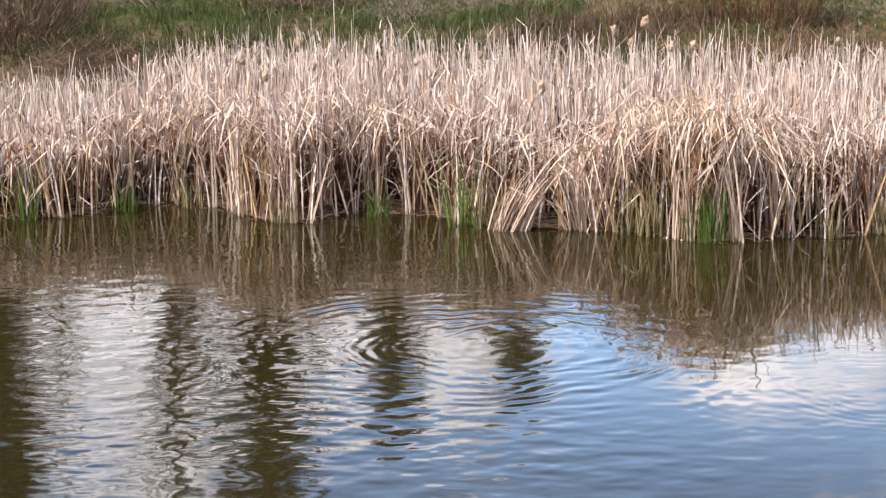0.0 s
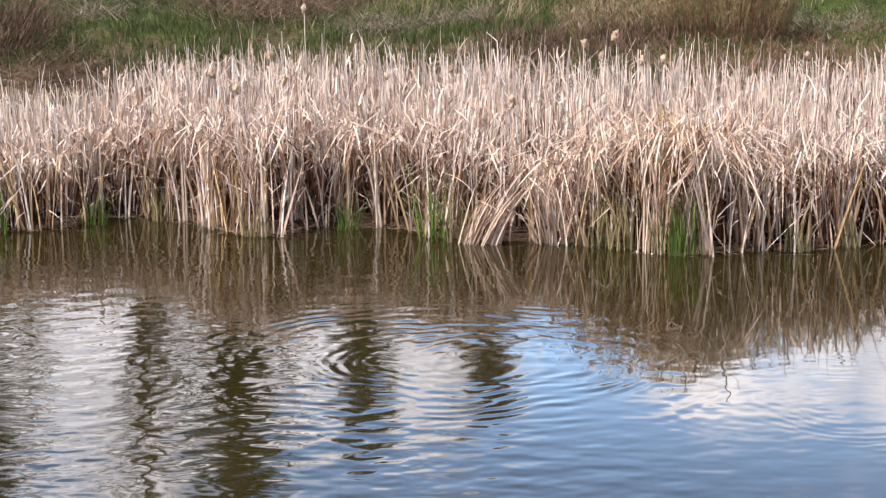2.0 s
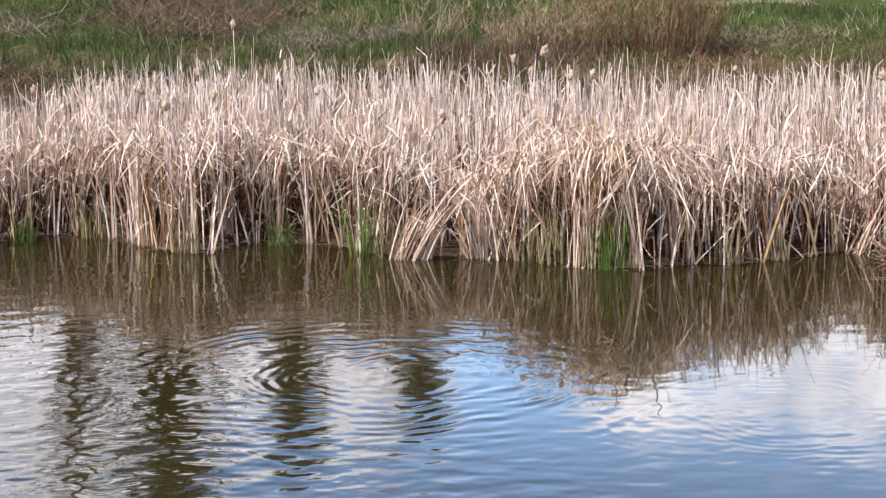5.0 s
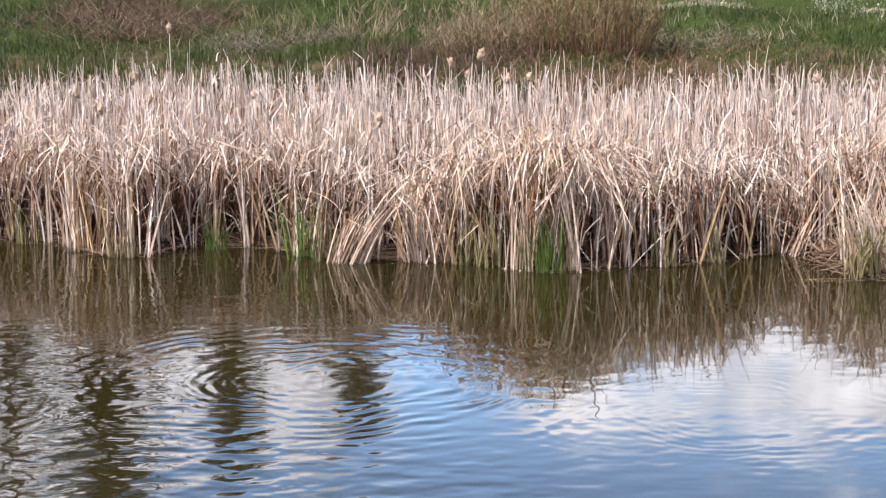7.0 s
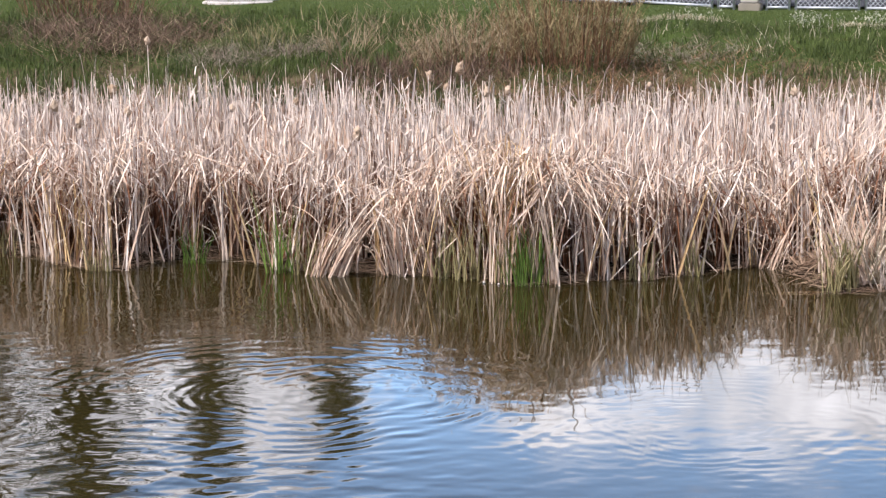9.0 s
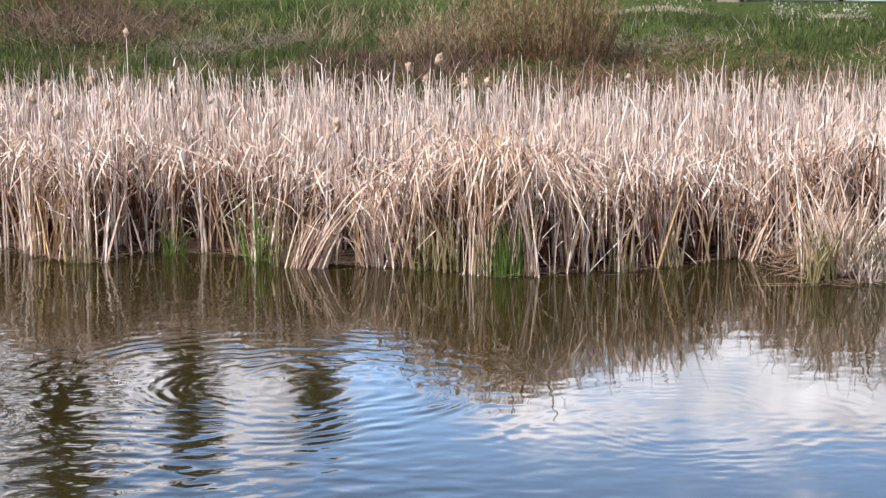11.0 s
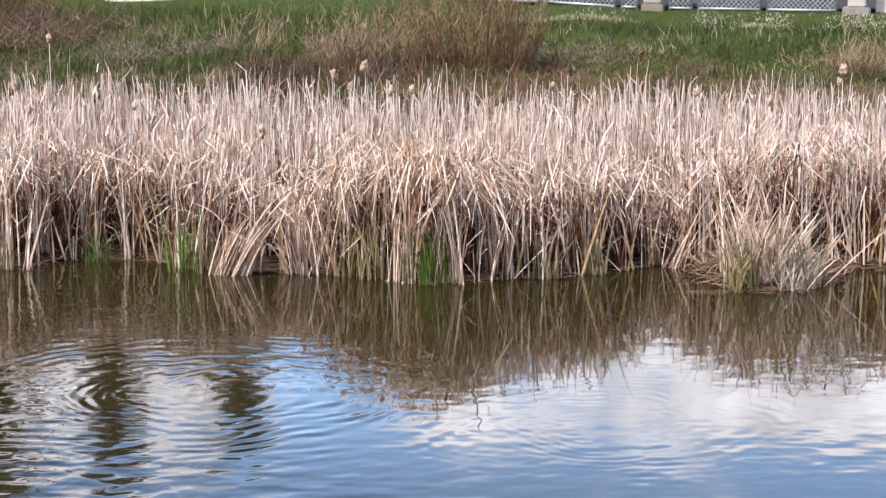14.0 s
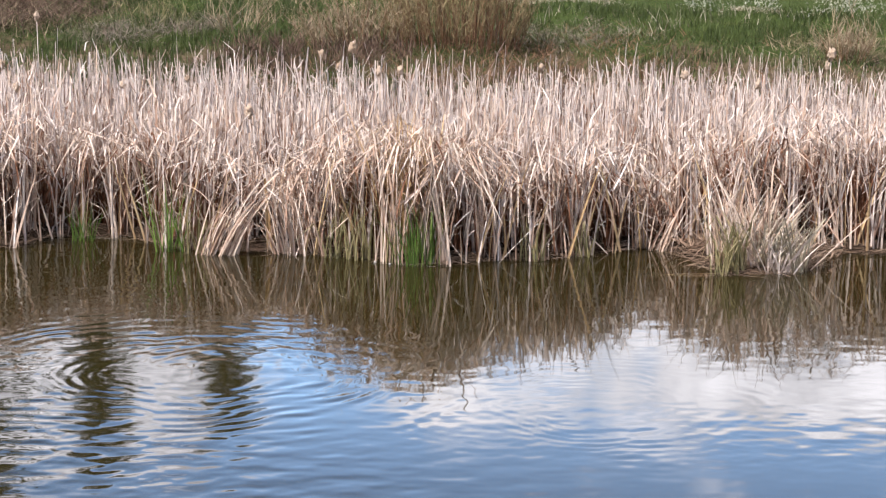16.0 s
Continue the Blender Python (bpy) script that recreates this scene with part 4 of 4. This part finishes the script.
def fence_panel(s0, s1, height=1.2):
    ob = tagged(new("fence_panel"), "galvanised chain-link panel in a tube frame", "fence", group="chain-link fence panels")
    x0, y0, z0 = on_fence(s0)
    x1, y1, z1 = on_fence(s1)
    ob.location = (x0, y0, z0)
    w = s1 - s0
    e, up = Vector((x1 - x0, y1 - y0, z1 - z0)) / w, Vector((0, 0, 1))
    at = lambda u, v: e * u + up * v
    for nm, a, b in (("post", at(0.04, -0.05), at(0.04, height)), ("post", at(w - 0.04, -0.05), at(w - 0.04, height)), ("rail", at(0.04, 0.05), at(w - 0.04, 0.05)), ("rail", at(0.04, height), at(w - 0.04, height))):
        bm = bmesh.new()
        tube(bm, [a, b], [0.024, 0.024], 8)
        bm_part(nm, bm, GALV, ob, smooth=True)
    bm = bmesh.new()
    lo, hi, gap = 0.05, height, 0.085
    for sgn in (1, -1):
        u = -height
        while u < w + height:
            p = [(u + sgn * v, lo + v) if sgn > 0 else (u - v, lo + v) for v in (0.0, hi - lo)]
            (ua, va), (ub, vb) = p
            t0, t1 = 0.0, 1.0
            for lim, d in ((0.04 - ua, ub - ua), (-(w - 0.04 - ua), -(ub - ua))):
                t = lim / d
                t0, t1 = (max(t0, t), t1) if d > 0 else (t0, min(t1, t))
            if t1 - t0 > 0.02:
                tube(bm, [at(ua + (ub - ua) * t, va + (vb - va) * t) for t in (t0, t1)], [0.0045, 0.0045], 3)
            u += gap
    bm_part("wire_mesh", bm, GALV, ob)


def pillar(s, cap):
    x, y, z = on_fence(s, 0.05)
    ob = tagged(new("fence_pillar"), "grey stone fence pillar on a pale footing", "pillar", group="fence pillars")
    ob.matrix_basis = pose(x, y, z, rz=math.degrees(math.atan2(ALONG.y, ALONG.x)))
    bm = bmesh.new()
    box(bm, *((-0.24, 0.24, -0.24, 0.24, -0.1, 0.12, 0.02) if cap else (-0.2, 0.2, -0.2, 0.2, -0.1, 0.12, 0.02)))
    bm_part("footing", bm, STONE if cap else STONE_TAN, ob)
    for k in range(5):
        bm = bmesh.new()
        j = rng.uniform(-0.008, 0.008)
        box(bm, -0.16 + j, 0.16 + j, -0.16, 0.16, 0.124 + k * 0.22, 0.124 + k * 0.22 + 0.214, 0.02)
        bm_part("stone", bm, WHITE if cap else STONE, ob)
    bm = bmesh.new()
    box(bm, -0.2, 0.2, -0.2, 0.2, 1.226, 1.29, 0.02)
    bm_part("cap", bm, STONE, ob)


PIL1, PIL2 = 3.43, 7.02
edges = [-0.2, 1.3, 2.8, 3.2, None, 3.66, 4.18, 5.4, 6.73]
for a, b in zip(edges, edges[1:]):
    if a is not None and b is not None:
        fence_panel(a + 0.02, b - 0.02)
pillar(PIL1, False)
pillar(PIL2, True)


def shed():
    """A low building clad in boards, past the last pillar."""
    ob = tagged(new("garden_shed"), "pale pink-white shed clad in horizontal boards", "shed")
    x, y, z = on_fence(7.34, 0.3)
    ob.matrix_basis = pose(x, y, z, rz=math.degrees(math.atan2(ALONG.y, ALONG.x)))
    bm = bmesh.new()
    box(bm, 0.02, 3.98, 0.02, 2.5, -0.1, 2.2)
    bm_part("wall", bm, SIDING, ob)
    for k in range(17):
        bm = bmesh.new()
        r = bmesh.ops.create_cube(bm, size=1.0, matrix=Matrix.Translation((2.0, 0.0, 0.075 + k * 0.13)) @ Euler((radians(-6), 0, 0)).to_matrix().to_4x4() @ Matrix.Diagonal((4.0, 0.018, 0.135, 1)))
        bm_part("board", bm, SIDING, ob)
    bm = bmesh.new()
    vs = [bm.verts.new(c) for c in ((-0.2, -0.25, 2.15), (4.2, -0.25, 2.15), (4.2, 2.75, 2.15), (-0.2, 2.75, 2.15), (-0.2, 1.25, 2.75), (4.2, 1.25, 2.75))]
    for f in ((0, 1, 5, 4), (2, 3, 4, 5), (0, 4, 3), (1, 2, 5), (3, 2, 1, 0)):
        bm.faces.new([vs[k] for k in f])
    bm_part("roof", bm, ROOF, ob)


shed()


def garden_wall():
    """Low pale blocks standing on the drive, seen through the wire."""
    ob = tagged(new("garden_wall"), "low wall of pale blue-grey concrete blocks behind the fence", "wall")
    turn = math.degrees(math.atan2(ALONG.y, ALONG.x))
    meshes = []
    for k in range(3):
        bm = bmesh.new()
        box(bm, 0.0, 0.42 + 0.05 * k, -0.1, 0.1, -0.1, 0.26 + 0.04 * k, 0.02)
        me = bpy.data.meshes.new("block")
        bm.to_mesh(me)
        bm.free()
        me.materials.append(BLOCK)
        meshes.append(me)
    s = 0.0
    while s < 6.4:
        k = rng.randint(0, 3)
        x, y, z = on_fence(s, 1.3 + rng.uniform(-0.06, 0.06))
        if rng.rand() < 0.5:
            b = part("block", meshes[k], ob)
            b.matrix_basis = pose(x, y, z + 0.05, rz=turn + rng.uniform(-4, 4))
        s += 0.56


garden_wall()


def edging():
    """A low curved white border lying in the lawn."""
    ob = tagged(new("lawn_border"), "low curved white concrete border in the lawn", "border")
    ob.location = (-3.85, 38.3, float(land(-3.85, 38.3)) - 0.04)
    for k in range(9):
        a0, a1 = -0.95 + k * 0.21, -0.95 + (k + 1) * 0.21 - 0.012
        bm = bmesh.new()
        rings = []
        for a in (a0, (a0 + a1) / 2, a1):
            c, s = math.sin(a), -math.cos(a)
            rings.append([bm.verts.new((c * r * 0.78, s * r * 1.1 + 1.0, z)) for r, z in ((0.95, -0.05), (0.95, 0.07), (0.98, 0.085), (1.03, 0.08), (1.06, 0.06), (1.06, -0.05))])
        for r0, r1 in zip(rings, rings[1:]):
            for j in range(6):
                bm.faces.new((r0[j], r0[(j + 1) % 6], r1[(j + 1) % 6], r1[j]))
        bm.faces.new(rings[0][::-1])
        bm.faces.new(rings[-1])
        bmesh.ops.recalc_face_normals(bm, faces=bm.faces)
        bm_part("border_block", bm, WHITE, ob)
    bm = bmesh.new()
    bmesh.ops.create_circle(bm, cap_ends=True, segments=24, radius=0.9)
    for v in bm.verts:
        v.co = Vector((v.co.x * 0.78, v.co.y * 1.1 + 1.0, 0.07 + 0.02 * noise.noise(v.co * 3)))
    bm_part("gravel", bm, GRAVEL, ob, "pale gravel inside the border")


edging()


def driveway():
    """Pale paving behind the fence."""
    xs, ys = np.linspace(-0.2, 11, 23), np.linspace(0.35, 4.1, 9)
    u, v, q = lattice(xs, ys)
    px, py = F0.x + ALONG.x * u - ALONG.y * v, F0.y + ALONG.y * u + ALONG.x * v
    z = land(px, py) + 0.05
    tagged(new("pavement", mesh_of("pavement", np.stack([px, py, z], -1), q, PAVE)), "pale grey concrete drive behind the fence", "pavement", kind="structure")


driveway()
